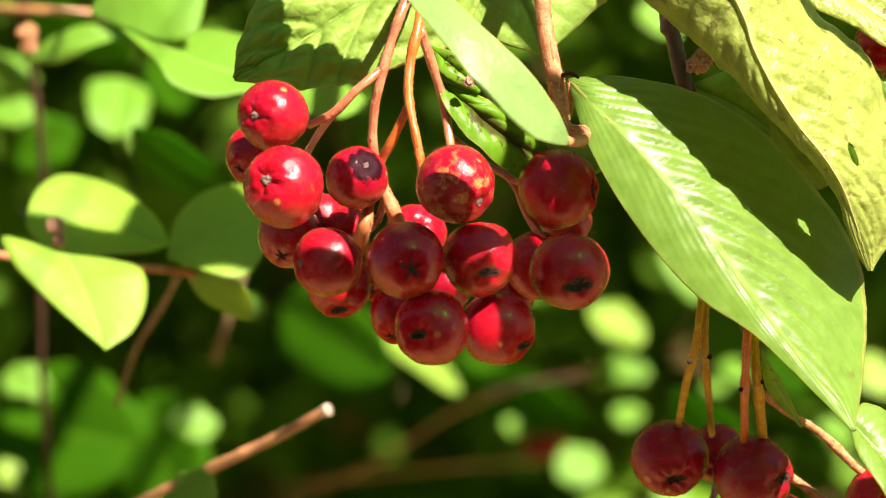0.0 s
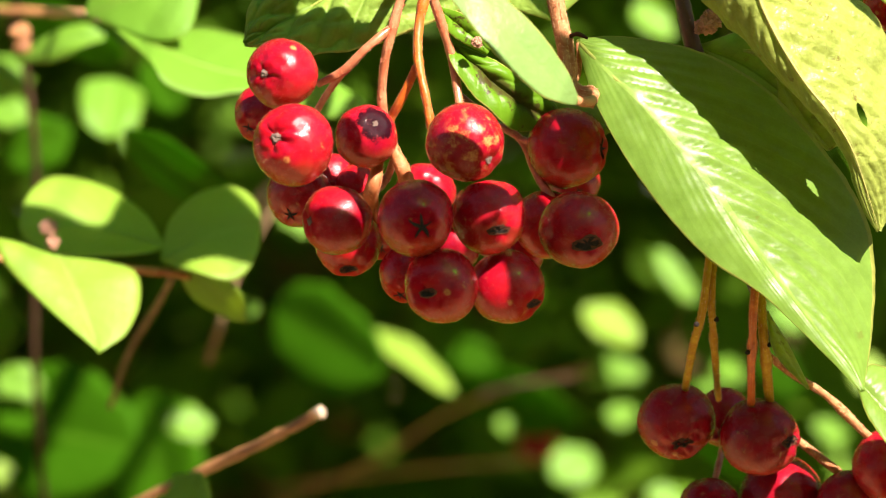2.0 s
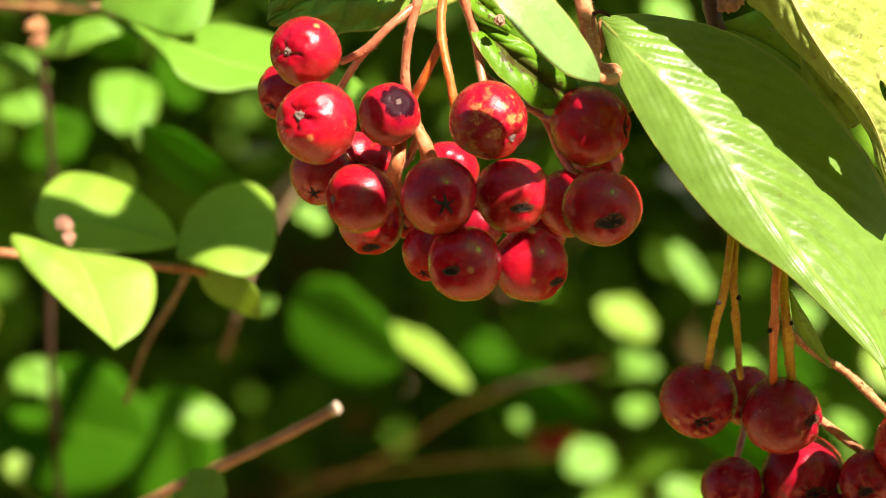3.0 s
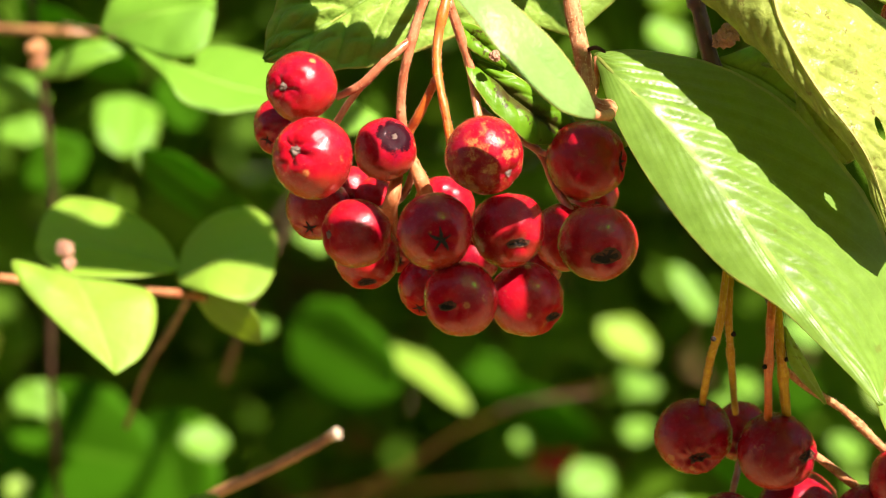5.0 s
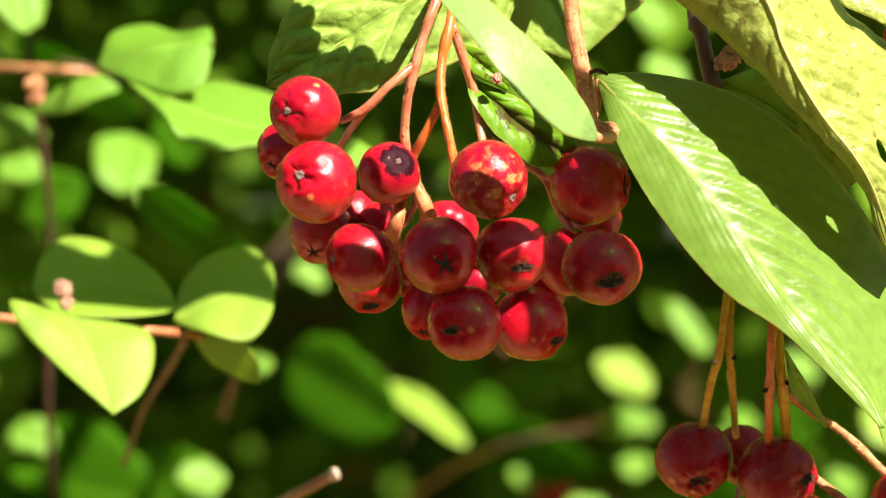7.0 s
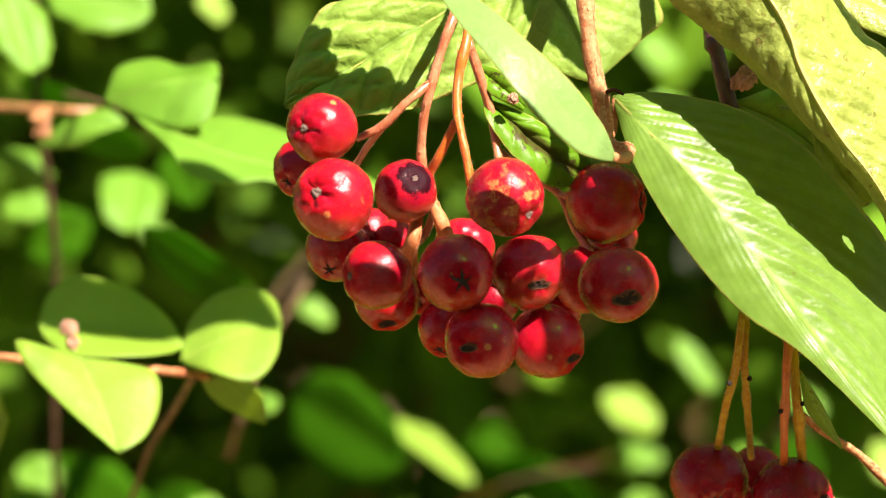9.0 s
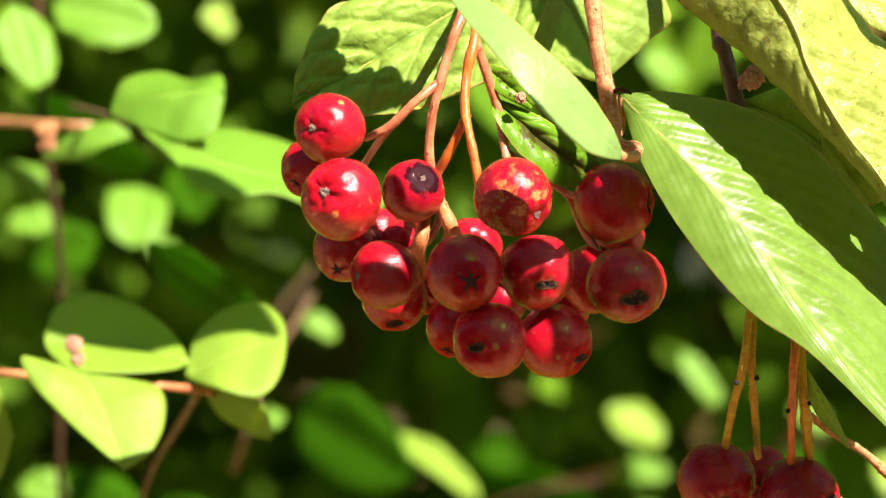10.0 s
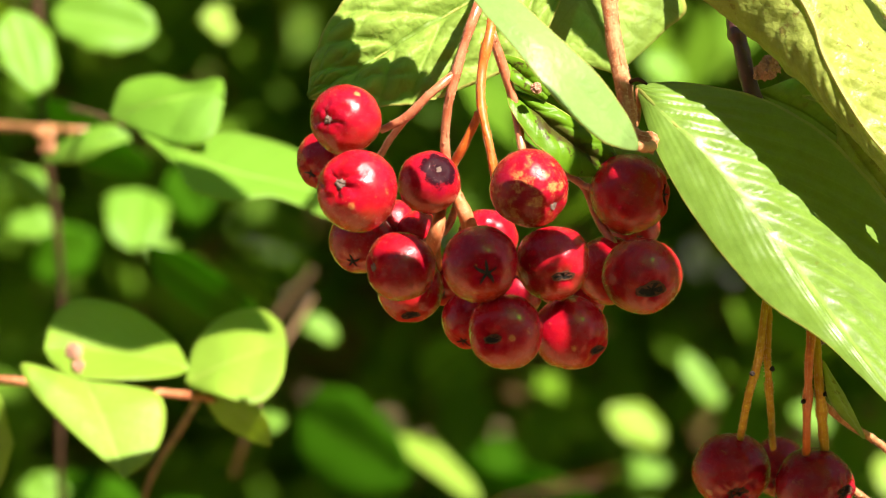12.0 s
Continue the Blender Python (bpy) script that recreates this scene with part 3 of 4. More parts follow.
def thing(name, label, category, group="", origin=(0, 0, 1.2)):
    ob = new(name)
    ob.location = origin
    ob.empty_display_size = 0.02
    return tagged(ob, label, category, group)


# ---- ground ----
def ground():
    n = 48
    xs = np.sign(np.linspace(-1, 1, n)) * np.abs(np.linspace(-1, 1, n)) ** 5 * 1500
    verts, faces = [], []
    for y in xs:
        for x in xs:
            near = math.exp(-(x * x + y * y) / 40)
            verts.append((x, y, 0.03 * near * noise.noise(Vector((x * 2, y * 2, 0)))))
    for i in range(n - 1):
        for j in range(n - 1):
            faces.append((i * n + j, i * n + j + 1, (i + 1) * n + j + 1, (i + 1) * n + j))
    ob = part("ground", mesh_of("ground", verts, faces), TURF)
    return tagged(ob, "ground of dry straw-coloured grass and leaf litter", "ground", kind="structure")


ground()


# ---- the bush behind ----
def foliage_mesh(name, centres, normals, axes, lengths, widths, seed):
    """Many small ovate leaves, folded along the midrib, in one mesh."""
    rng = np.random.RandomState(seed)
    prof = [(0.0, 0.04), (0.2, 0.72), (0.45, 1.0), (0.75, 0.66), (1.0, 0.03)]
    n = len(centres)
    axes = axes - normals * np.sum(axes * normals, axis=1)[:, None]
    axes /= np.linalg.norm(axes, axis=1)[:, None]
    side = np.cross(normals, axes)
    fold, droop = rng.uniform(0.05, 0.35, n), rng.uniform(-0.1, 0.35, n)
    V, UV = [], []
    for s, w in prof:
        for v in (-1, 0, 1):
            p = centres + axes * ((s - 0.5) * lengths)[:, None] + side * (v * w * widths * 0.5)[:, None]
            p = p + normals * (abs(v) * w * fold * widths * 0.5 - droop * (s - 0.4) ** 2 * lengths)[:, None]
            V.append(p)
            UV.append((s, 0.5 + 0.5 * v))
    V = np.stack(V, axis=1).reshape(-1, 3)
    UV = np.tile(np.array(UV), (n, 1))
    quad = []
    for i in range(4):
        for j in range(2):
            quad.append((i * 3 + j, i * 3 + j + 1, i * 3 + j + 4, i * 3 + j + 3))
    faces = (np.array(quad)[None] + (np.arange(n) * 15)[:, None, None]).reshape(-1, 4)
    return mesh_of(name, V, faces.tolist(), UV)


def unit(v):
    return v / np.linalg.norm(v, axis=1)[:, None]


def clear_paths(c, marks, eye, wide):
    """False for leaves that stand in the light shaft of a sunlit leaf, or before it."""
    ok = np.ones(len(c), dtype=bool)
    for mark, r in marks:
        for way, reach in ((np.array(SUN_WAY), 5.0), (eye - mark, np.linalg.norm(eye - mark))):
            way = way / np.linalg.norm(way)
            rel = c - mark
            t = rel @ way
            dist = np.linalg.norm(rel - t[:, None] * way, axis=1)
            ok &= ~((t > -0.012) & (t < reach) & (dist < r + wide))
    return ok


def foliage(name, n, low, high, size, seed, parent, keep=None, material=None):
    rng = np.random.RandomState(seed)
    c = rng.uniform(low, high, (n * 3, 3))
    if keep is not None:
        c = c[keep(c)]
    # clumps: thin out where a slow noise is low
    dens = np.array([noise.noise(Vector(p) * 7.0) for p in c])
    c = c[dens > -0.12][:n]
    m = len(c)
    nor = unit(rng.normal(0, 0.55, (m, 3)) + np.array([0.15, -0.45, 0.6]))
    ax = unit(rng.normal(0, 1, (m, 3)) + np.array([0, -0.2, -0.6]))
    ln = rng.uniform(0.6, 1.25, m) * size
    me = foliage_mesh(name, c, nor, ax, ln, ln * rng.uniform(0.5, 0.72, m), seed)
    ob = part(name, me, material or LEAF_BUSH, parent)
    ob["kind"] = "stuff"
    return ob


bush = thing("bush", "dense green cotoneaster bush with sunlit and shaded leaves", "bush", origin=(0, 0, 0))


# places of the leaves that catch the sun: sketch place, length, width, turn
SUNLIT_LARGE = [
    (205, 190, 260, 170, 140, 100), (255, 10, 190, 190, 100, 10), (45, 682, 300, 105, 80, 20), (342, 752, 300, 105, 88, -10),
    (1090, 578, 430, 130, 105, 30), (1106, 660, 440, 98, 62, 5), (1024, 828, 420, 108, 95, -30), (908, 760, 450, 55, 52, 60),
    (742, 640, 350, 230, 66, 52), (1205, 490, 380, 135, 55, 58), (534, 395, 330, 78, 62, 30), (440, 548, 240, 70, 55, 10),
]
SUNLIT_MIDDLE = [
    (1548, 665, 380, 110, 85, 70), (1480, 765, 400, 84, 52, 10), (1108, 738, 430, 58, 66, 80),
    (120, 790, 320, 90, 60, -20), (28, 850, 300, 100, 75, 30), (338, 884, 80, 135, 95, 110), (1400, 565, 440, 84, 66, 40),
    (1165, 40, 330, 105, 90, 40), (150, -170, 190, 220, 150, 15), (10, -120, 170, 200, 120, 80),
]
SUNLIT_SMALL = [
    (20, 130, 240, 130, 90, 30), (25, 205, 260, 110, 75, 0), (352, -150, 300, 80, 62, 70), (1140, -60, 360, 100, 80, 10),
    (1300, 660, 430, 76, 60, 60), (1190, 885, 400, 90, 65, 20), (250, 262, 330, 80, 60, 60), (1262, 690, 420, 50, 40, 10),
]
FAR = SUNLIT_LARGE + SUNLIT_MIDDLE + SUNLIT_SMALL
DEEP = [
    (110, 770, 300, 340, 250, 15, (-0.50, -0.80, 0.30)), (290, 815, 320, 270, 200, 60, (-0.55, -0.78, 0.26)),
    (590, 600, 340, 300, 170, 20, (-0.66, -0.72, 0.1)),
    (330, 300, 170, 240, 150, 40, (-0.45, -0.55, -0.7)), (900, 700, 470, 280, 150, 10, (-0.4, -0.7, -0.6)), (1290, 780, 200, 280, 160, 60, (-0.5, -0.5, -0.75)),
    (120, 40, 230, 260, 160, 20, (-0.5, -0.5, -0.75)),
]
# leaves tilted off the sun, in the green darkened for shade
MID = [
    (60, 735, 300, 150, 100, 30), (848, 635, 460, 80, 64, 20), (1390, 660, 420, 110, 70, 50),
    (300, 150, 300, 130, 90, 50), (80, 260, 300, 130, 90, -30),
]
MARKS = [(np.array(at(a, b, d)) + np.array((0, 0, 1.2)), 0.5 * UNIT * (0.6 + d / 1000) * (ln + wd) / 2) for a, b, d, ln, wd, an in FAR + [q[:6] for q in DEEP[:3]] + [q[:6] for q in MID]]
EYE = np.array((0, -0.6, 1.205))


# dark hollows in the bush: sketch place, half width, half height, and how deep
HOLLOWS = [(720, 780, 330, 190, 0.62), (390, 250, 120, 160, 0.55), (600, 430, 160, 180, 0.6), (380, -70, 150, 110, 0.6), (500, -60, 130, 170, 0.6),
           (1125, 350, 150, 210, 0.58), (1080, 700, 160, 60, 0.55), (150, 560, 120, 90, 0.5), (1250, 120, 120, 120, 0.55), (275, 385, 120, 110, 0.5)]


def bush_shape(c):
    """The front of the bush, with an unseen overhang added above for shade, and gaps where the sun comes through."""
    front = 0.33 - 0.55 * np.clip(c[:, 2] - 1.36, 0, 0.45) + 0.5 * np.clip(1.05 - c[:, 2], 0, 0.4) + 0.04 * np.sin(c[:, 0] * 17)
    crown = 1.95 - 0.9 * c[:, 0] ** 2 - 0.5 * (c[:, 1] - 0.6) ** 2 + 0.08 * np.sin(c[:, 0] * 11 + c[:, 1] * 7)
    a = 784 + c[:, 0] / (UNIT * (0.6 + c[:, 1]))
    b = 441 - (c[:, 2] - 1.2) / (UNIT * (0.6 + c[:, 1]))
    hollow = np.zeros(len(c), dtype=bool)
    for ca, cb, ra, rb, deep in HOLLOWS:
        hollow |= (((a - ca) / ra) ** 2 + ((b - cb) / rb) ** 2 < 1) & (c[:, 1] < deep)
    return (c[:, 1] > front) & (c[:, 2] < crown) & ~hollow & clear_paths(c, MARKS, EYE, 0.008)


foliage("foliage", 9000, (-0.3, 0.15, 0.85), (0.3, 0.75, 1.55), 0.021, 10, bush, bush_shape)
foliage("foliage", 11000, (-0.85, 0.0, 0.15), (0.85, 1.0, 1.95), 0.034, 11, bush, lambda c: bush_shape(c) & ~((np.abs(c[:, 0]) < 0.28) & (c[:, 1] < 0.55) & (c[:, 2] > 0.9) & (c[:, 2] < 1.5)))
foliage("foliage", 7000, (-0.3, 0.72, 0.75), (0.3, 1.4, 1.65), 0.032, 14, bush, None, LEAF_INNER_SHADE)
foliage("foliage", 9000, (-1.7, 1.0, 0.02), (1.7, 1.9, 2.4), 0.060, 12, bush, lambda c: (c[:, 0] / 1.65) ** 2 + ((c[:, 1] - 1.1) / 0.9) ** 2 + ((c[:, 2] - 0.8) / 1.6) ** 2 < 1 + 0.15 * np.sin(c[:, 0] * 6))
hedge = thing("hedge", "tall dense dark green hedge behind the bush", "hedge", origin=(0, 0, 0))
for i in range(14):
    x = -4.6 + 0.7 * i
    part("stem", tube("stem", [Vector((x, 2.7, -0.05)), Vector((x + 0.1, 2.75, 1.2)), Vector((x - 0.1, 2.6, 3.2))], [0.03, 0.02, 0.008], i, 8), TWIG_GREY, hedge)
foliage("foliage", 16000, (-5, 2.1, 0.0), (5, 3.3, 3.8), 0.13, 13, hedge)

# unseen hedge, added behind the viewer to keep low sky out of the berries
sky_block_hedge = thing("hedge", "tall clipped dark green hedge, unseen, added to block the low sky", "hedge", origin=(0, -4.6, 0))
for i in range(10):
    x = -5.4 + 1.2 * i
    part("stem", tube("stem", [Vector((x, 0, -0.05)), Vector((x + 0.1, 0.05, 1.8)), Vector((x - 0.1, -0.05, 4.2))], [0.04, 0.03, 0.01], i + 20, 8), TWIG_GREY, sky_block_hedge)
foliage("foliage", 15000, (-6.5, -0.45, 0.0), (6.5, 0.45, 4.4), 0.16, 15, sky_block_hedge, None, LEAF_INNER_SHADE)

rng_b = random.Random(5)
for i in range(16):
    x0, y0 = rng_b.uniform(0.16, 0.4) * (1 if i % 2 else -1), rng_b.uniform(0.6, 1.2)
    x1, y1, z1 = x0 * 2.2 + rng_b.uniform(-0.2, 0.2), y0 - rng_b.uniform(-0.2, 0.25), rng_b.uniform(1.3, 2.0)
    pts = [Vector((x0, y0, -0.05)), Vector((x0 * 1.3, y0 + 0.03, 0.5)), Vector(((x0 + x1) / 2, (y0 + y1) / 2, 0.95)), Vector((x1, y1, z1))]
    part("stem", tube("stem", pts, [0.011, 0.008, 0.003], i, 8, 0.08), TWIG_GREY, bush)


def flat_leaf(parent, a, b, d, ln, wd, angle, material=None, face=(0.15, -0.75, 0.5), seed=0, label=""):
    """A leaf centred at a sketch place; ln and wd its sketch length and width, angle of its tip in degrees clockwise from right."""
    k = UNIT * (0.6 + d / 1000)
    n = Vector(face).normalized()
    ax = Vector((math.cos(radians(angle)), 0, -math.sin(radians(angle))))
    ax = (ax - n * ax.dot(n)).normalized()
    sd = n.cross(ax)
    c = at(a, b, d) + Vector((0, 0, 1.2))
    mid, left, right = [], [], []
    rng = random.Random(seed)
    droop = rng.uniform(0.02, 0.12)
    for s, w in ((0, 0.1), (0.16, 0.75), (0.42, 1.0), (0.72, 0.88), (0.92, 0.52), (1, 0.1)):
        p = c + ax * (s - 0.5) * ln * k - n * droop * (s - 0.4) ** 2 * ln * k
        mid.append(p)
        left.append(p - sd * w * wd * 0.5 * k + n * 0.16 * w * wd * k * 0.5)
        right.append(p + sd * w * wd * 0.5 * k + n * 0.12 * w * wd * k * 0.5)
    return part("leaf", leaf_mesh("leaf", mid, left, right, 0.4, 0.12, 7, 18, 4, 0.25, 0.3, seed, ragged=1.3), material or LEAF_FAR, parent, label)


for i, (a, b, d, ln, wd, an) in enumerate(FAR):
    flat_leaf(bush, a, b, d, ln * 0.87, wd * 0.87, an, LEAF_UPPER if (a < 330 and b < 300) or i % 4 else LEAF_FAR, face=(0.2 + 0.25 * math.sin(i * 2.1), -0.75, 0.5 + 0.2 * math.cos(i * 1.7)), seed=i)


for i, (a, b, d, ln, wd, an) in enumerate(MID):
    flat_leaf(bush, a, b, d, ln, wd, an, LEAF_SHADED, (-0.35 + 0.2 * math.sin(i * 1.9), -0.85, 0.15 + 0.15 * math.cos(i * 2.3)), seed=40 + i)

# broad leaves turned off the sun, with shade also put into their green
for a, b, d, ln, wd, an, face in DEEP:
    flat_leaf(bush, a, b, d, ln, wd, an, LEAF_SHADED, face, seed=int(a))


def bush_twig(pts, r0, r1, material, seed, name="twig"):
    k = UNIT * 0.75
    return part(name, tube(name, [at(*p) + Vector((0, 0, 1.2)) for p in pts], [r0 * k, r1 * k], seed, 8, 0.08), material, bush)


bush_twig([(30, -300, 220), (42, 20, 200), (60, 150, 200), (75, 330, 205), (72, 640, 210), (90, 900, 230)], 8, 7, TWIG_GREY, 1)
bush_twig([(860, 700, 330), (930, 682, 328), (1030, 668, 332)], 8, 5, TWIG_GREY, 2)
bush_twig([(380, 640, 240), (405, 560, 230), (440, 460, 240), (520, 330, 260)], 8, 5, TWIG_BUFF, 3)
bush_twig([(-80, 14, 190), (60, 20, 180), (160, 25, 180)], 8, 6, TWIG_TAN, 6)
bush_twig([(420, 935, 400), (605, 850, 390), (700, 800, 390), (800, 735, 395), (930, 684, 400), (1060, 655, 410)], 4.5, 3, TWIG_OLIVE, 7)
bush_twig([(480, 870, 430), (650, 846, 430), (820, 828, 430), (985, 815, 440)], 4, 3, TWIG_OLIVE, 8)
bush_twig([(395, 470, 330), (450, 380, 330), (520, 290, 330)], 8, 5, TWIG_BUFF, 10)
for a, b, r, d in ((958, 784, 36, 560),):
    ob = berry(bush, a, b, r, d, 0.3, 0.4, 3)
    ob.location.z += 1.2

# ---- the leafy shoot on the left ----
shoot = thing("leafy_shoot", "thin brown shoot with round fresh green leaves", "twig")
D = 86
stalk(shoot, [(-700, 380, 260), (-300, 430, 150), (-60, 450, D), (110, 463, D), (310, 482, D + 2), (350, 492, D + 6)], 11, 7, TWIG_BROWN, "twig", 21)
stalk(shoot, [(318, 484, D + 2), (285, 545, D + 25), (240, 620, D + 40), (205, 720, D + 60)], 8, 6, TWIG_BUFF, "twig", 22)
FRESH = dict(bulge=0.25, quilt=0.06, veins=7, nu=26, nv=8)
leaf(shoot, [(300, 434, D + 4), (180, 405, D + 6), (45, 398, D + 2)],
     [(300, 430, D + 4), (270, 380, D + 9), (200, 330, D + 12), (110, 310, D + 10), (60, 342, D + 6), (43, 398, D + 2)],
     [(300, 437, D + 4), (270, 446, D), (200, 452, D - 3), (100, 448, D - 3), (60, 425, D), (44, 402, D + 2)], LEAF_FAR, **FRESH)
leaf(shoot, [(115, 452, D - 10), (152, 530, D - 14), (186, 622, D - 18)],
     [(112, 452, D - 10), (45, 428, D - 10), (2, 422, D - 11), (25, 472, D - 13), (80, 530, D - 15), (140, 584, D - 17), (185, 622, D - 18)],
     [(118, 452, D - 10), (200, 462, D - 10), (250, 480, D - 11), (259, 530, D - 13), (235, 588, D - 16), (188, 622, D - 18)], LEAF_FAR, **FRESH)
leaf(shoot, [(296, 460, D + 2), (380, 418, D + 1), (472, 392, D + 4)],
     [(295, 455, D + 2), (310, 390, D + 8), (358, 342, D + 10), (420, 328, D + 10), (462, 352, D + 8), (474, 390, D + 4)],
     [(297, 464, D + 2), (355, 480, D - 4), (425, 494, D - 4), (464, 452, D - 1), (474, 395, D + 4)], LEAF_FAR, **FRESH)
leaf(shoot, [(322, 470, D + 6), (390, 512, D + 2), (446, 570, D + 2)],
     [(324, 468, D + 6), (395, 482, D), (438, 520, D - 2), (447, 568, D + 2)],
     [(322, 474, D + 6), (352, 528, D + 8), (410, 562, D + 6), (444, 571, D + 2)], LEAF_FAR, **FRESH)
leaf(shoot, [(-120, 560, D), (-60, 560, D - 4), (-10, 562, D - 6)],
     [(-120, 555, D), (-80, 490, D - 6), (-40, 470, D - 8), (-10, 558, D - 6)],
     [(-120, 565, D), (-70, 640, D), (-35, 640, D - 2), (-10, 566, D - 6)], LEAF_FAR, **FRESH)
woolly(shoot, "bud", at(97, 402, D - 6), 0.0011, BUD, 24, "small dry pinkish brown bud")
woolly(shoot, "bud", at(103, 428, D - 6), 0.0009, BUD, 25, "small dry pinkish brown bud")

# the lobed leaves above it
upper = thing("leafy_shoot", "shoot with broad lobed pale green leaves", "twig")
stalk(upper, [(90, 21, 180), (130, 26, 150), (165, 34, 116), (210, 48, 108)], 5, 5, TWIG_BUFF, "twig", 25)
leaf(upper, [(205, 45, 108), (350, 112, 102), (490, 148, 104), (655, 185, 108)],
     [(203, 40, 108), (290, 60, 114), (380, 52, 116), (520, 96, 114), (656, 181, 108)],
     [(206, 50, 108), (275, 108, 98), (305, 152, 96), (370, 174, 96), (450, 166, 98), (540, 202, 101), (600, 212, 104), (652, 189, 108)], LEAF_UPPER, **FRESH)
leaf(upper, [(160, 30, 113), (260, -5, 108), (350, -15, 108)],
     [(160, 25, 113), (182, -32, 116), (245, -48, 118), (300, -34, 116), (355, -42, 112), (364, -12, 108)],
     [(162, 34, 113), (215, 52, 107), (290, 76, 104), (345, 58, 104), (364, -4, 108)], LEAF_UPPER, **FRESH)
leaf(upper, [(40, 112, 158), (120, 82, 153), (196, 70, 153)],
     [(40, 106, 158), (100, 62, 156), (160, 45, 154), (198, 66, 153)],
     [(42, 116, 158), (110, 112, 153), (160, 85, 151), (197, 74, 153)], LEAF_UPPER, **FRESH)

woolly(upper, "bud", at(48, 62, 150), 0.0013, TWIG_TAN, 27, "dry pinkish brown bud")
woolly(upper, "bud", at(50, 85, 150), 0.0011, TWIG_TAN, 28, "dry pinkish brown bud")

# ---- the broken twig below ----
broken = thing("broken_twig", "broken tan twig with a pale cut end", "twig")
stalk(broken, [(-200, 1150, 218), (180, 930, 108), (362, 836, 88), (470, 785, 82), (572, 731, 78)], 14, 10, TWIG_TAN, "twig", 26, knots=((0.83, 0.35),))
stalk(broken, [(566, 734, 78.5), (580, 727, 77.6)], 12, 13, PITH, "cut_end", 27, label="pale splintered cut end")

# ---- the fruiting branch ----
branch = thing("fruiting_branch", "cotoneaster branch with long quilted light green leaves", "branch")
stalk(branch, [(952, -40, 1), (1045, -420, 25), (1400, -1500, 95), (2300, -2800, 230), (3600, -2600, 480), (4000, 600, 640), (3600, 6000, 700)], 16, 75,
      TWIG_BROWN, "stem", 31, rough=0.04)
stalk(branch, [(955, -60, 1), (964, 45, 0), (984, 145, -1), (996, 222, -2), (1042, 246, -2)], 15, 14, TWIG_BROWN, "shoot", 32, knots=((0.62, 0.25), (0.92, 0.3)), fuzz=110)
stalk(branch, [(992, 135, -1), (1008, 130, -3), (1024, 138, -4)], 5, 2, TWIG_GREY, "bud", 33, rough=0.25)
stalk(branch, [(1150, -300, 14), (1178, 0, 10), (1192, 70, 9), (1216, 170, 9), (1250, 300, 10), (1280, 470, 9), (1330, 600, 8)], 17, 13, TWIG_PURPLE, "shoot", 34, knots=((0.5, 0.15),), label="dark purple glossy shoot")
woolly(branch, "bud", at(1243, 106, 6), 0.00125, BUD, 35, "woolly buff bud")
woolly(branch, "bud", at(1228, 118, 7), 0.0009, BUD, 36, "woolly buff bud")

LONG = dict(bulge=0.22, quilt=0.64, left_quilt=0.12, veins=15, nu=230, nv=24, lumps=0.18, fade=0.6, sweep=0.32)
leaf(branch, [(1008, 142, 1), (1050, 188, -1.6), (1118, 252, -3.6), (1188, 334, -4.6), (1252, 415, -5.2), (1322, 512, -5.8), (1412, 630, -6.8), (1511, 763, -8)],
     [(1006, 148, 1), (1044, 264, -3.2), (1126, 401, -5.1), (1230, 522, -6.3), (1335, 594, -7), (1440, 694, -7.6), (1508, 764, -8)],
     [(1012, 138, 1), (1090, 134, 2), (1220, 160, 3), (1335, 222, 4), (1440, 330, 4), (1512, 440, 4), (1533, 540, 2.5), (1528, 660, -2), (1513, 762, -8)],
     LEAF, "long light green leaf with quilted herringbone veins", **LONG)
stalk(branch, [(998, 222, -1), (1010, 195, 1), (1008, 145, 1)], 5, 4, TWIG_BROWN, "leaf_stalk", 36)
stalk(branch, [(1036, 246, -2), (1022, 252, -11), (1004, 250, -21)], 9, 8, TWIG_BROWN, "leaf_stalk", 36)
fleck_leaf = leaf(branch, [(1120, -220, -10), (1290, -20, -11), (1340, 100, -11), (1400, 205, -10), (1485, 320, -8), (1540, 478, -2)],
     [(1110, -220, -8), (1100, -60, -6.5), (1145, 5, -6), (1255, 108, -7), (1382, 210, -6.5), (1482, 345, -4), (1512, 430, -3), (1536, 480, -2)],
     [(1130, -225, -9), (1310, -190, -4), (1450, 20, -1), (1540, 120, 0), (1605, 250, 0), (1600, 380, 0), (1545, 480, -2)],
     LEAF_OLD, "long yellow-green leaf with wavy edge and brown specks", wave=0.9, bulge=0.7, quilt=0.38, veins=15, nu=150, nv=40, lumps=0.9, rib_like=RIB_PALE, ragged=0.2)
# made-up hole that drops a sun fleck on the long leaf behind
pierce(fleck_leaf, at(1510, 273, -6.5), 0.46, 1.45, 0.35)
leaf(branch, [(1340, -90, 5), (1480, -20, 5), (1600, 50, 5), (1740, 90, 5)],
     [(1340, -95, 5), (1480, -120, 8), (1640, -60, 8), (1742, 85, 5)],
     [(1340, -85, 5), (1425, 4, 3), (1510, 48, 3), (1600, 96, 3), (1740, 98, 5)], LEAF_OLD, bulge=0.5, quilt=0.3, veins=12, nu=50)
leaf(branch, [(1428, 60, 8), (1520, 160, 7), (1640, 270, 7)],
     [(1428, 58, 8), (1500, 92, 6), (1580, 150, 6), (1650, 230, 6), (1642, 268, 7)],
     [(1428, 66, 8), (1450, 190, 8), (1540, 280, 8), (1638, 274, 7)], LEAF, bulge=0.5, quilt=0.35, veins=10, nu=50)
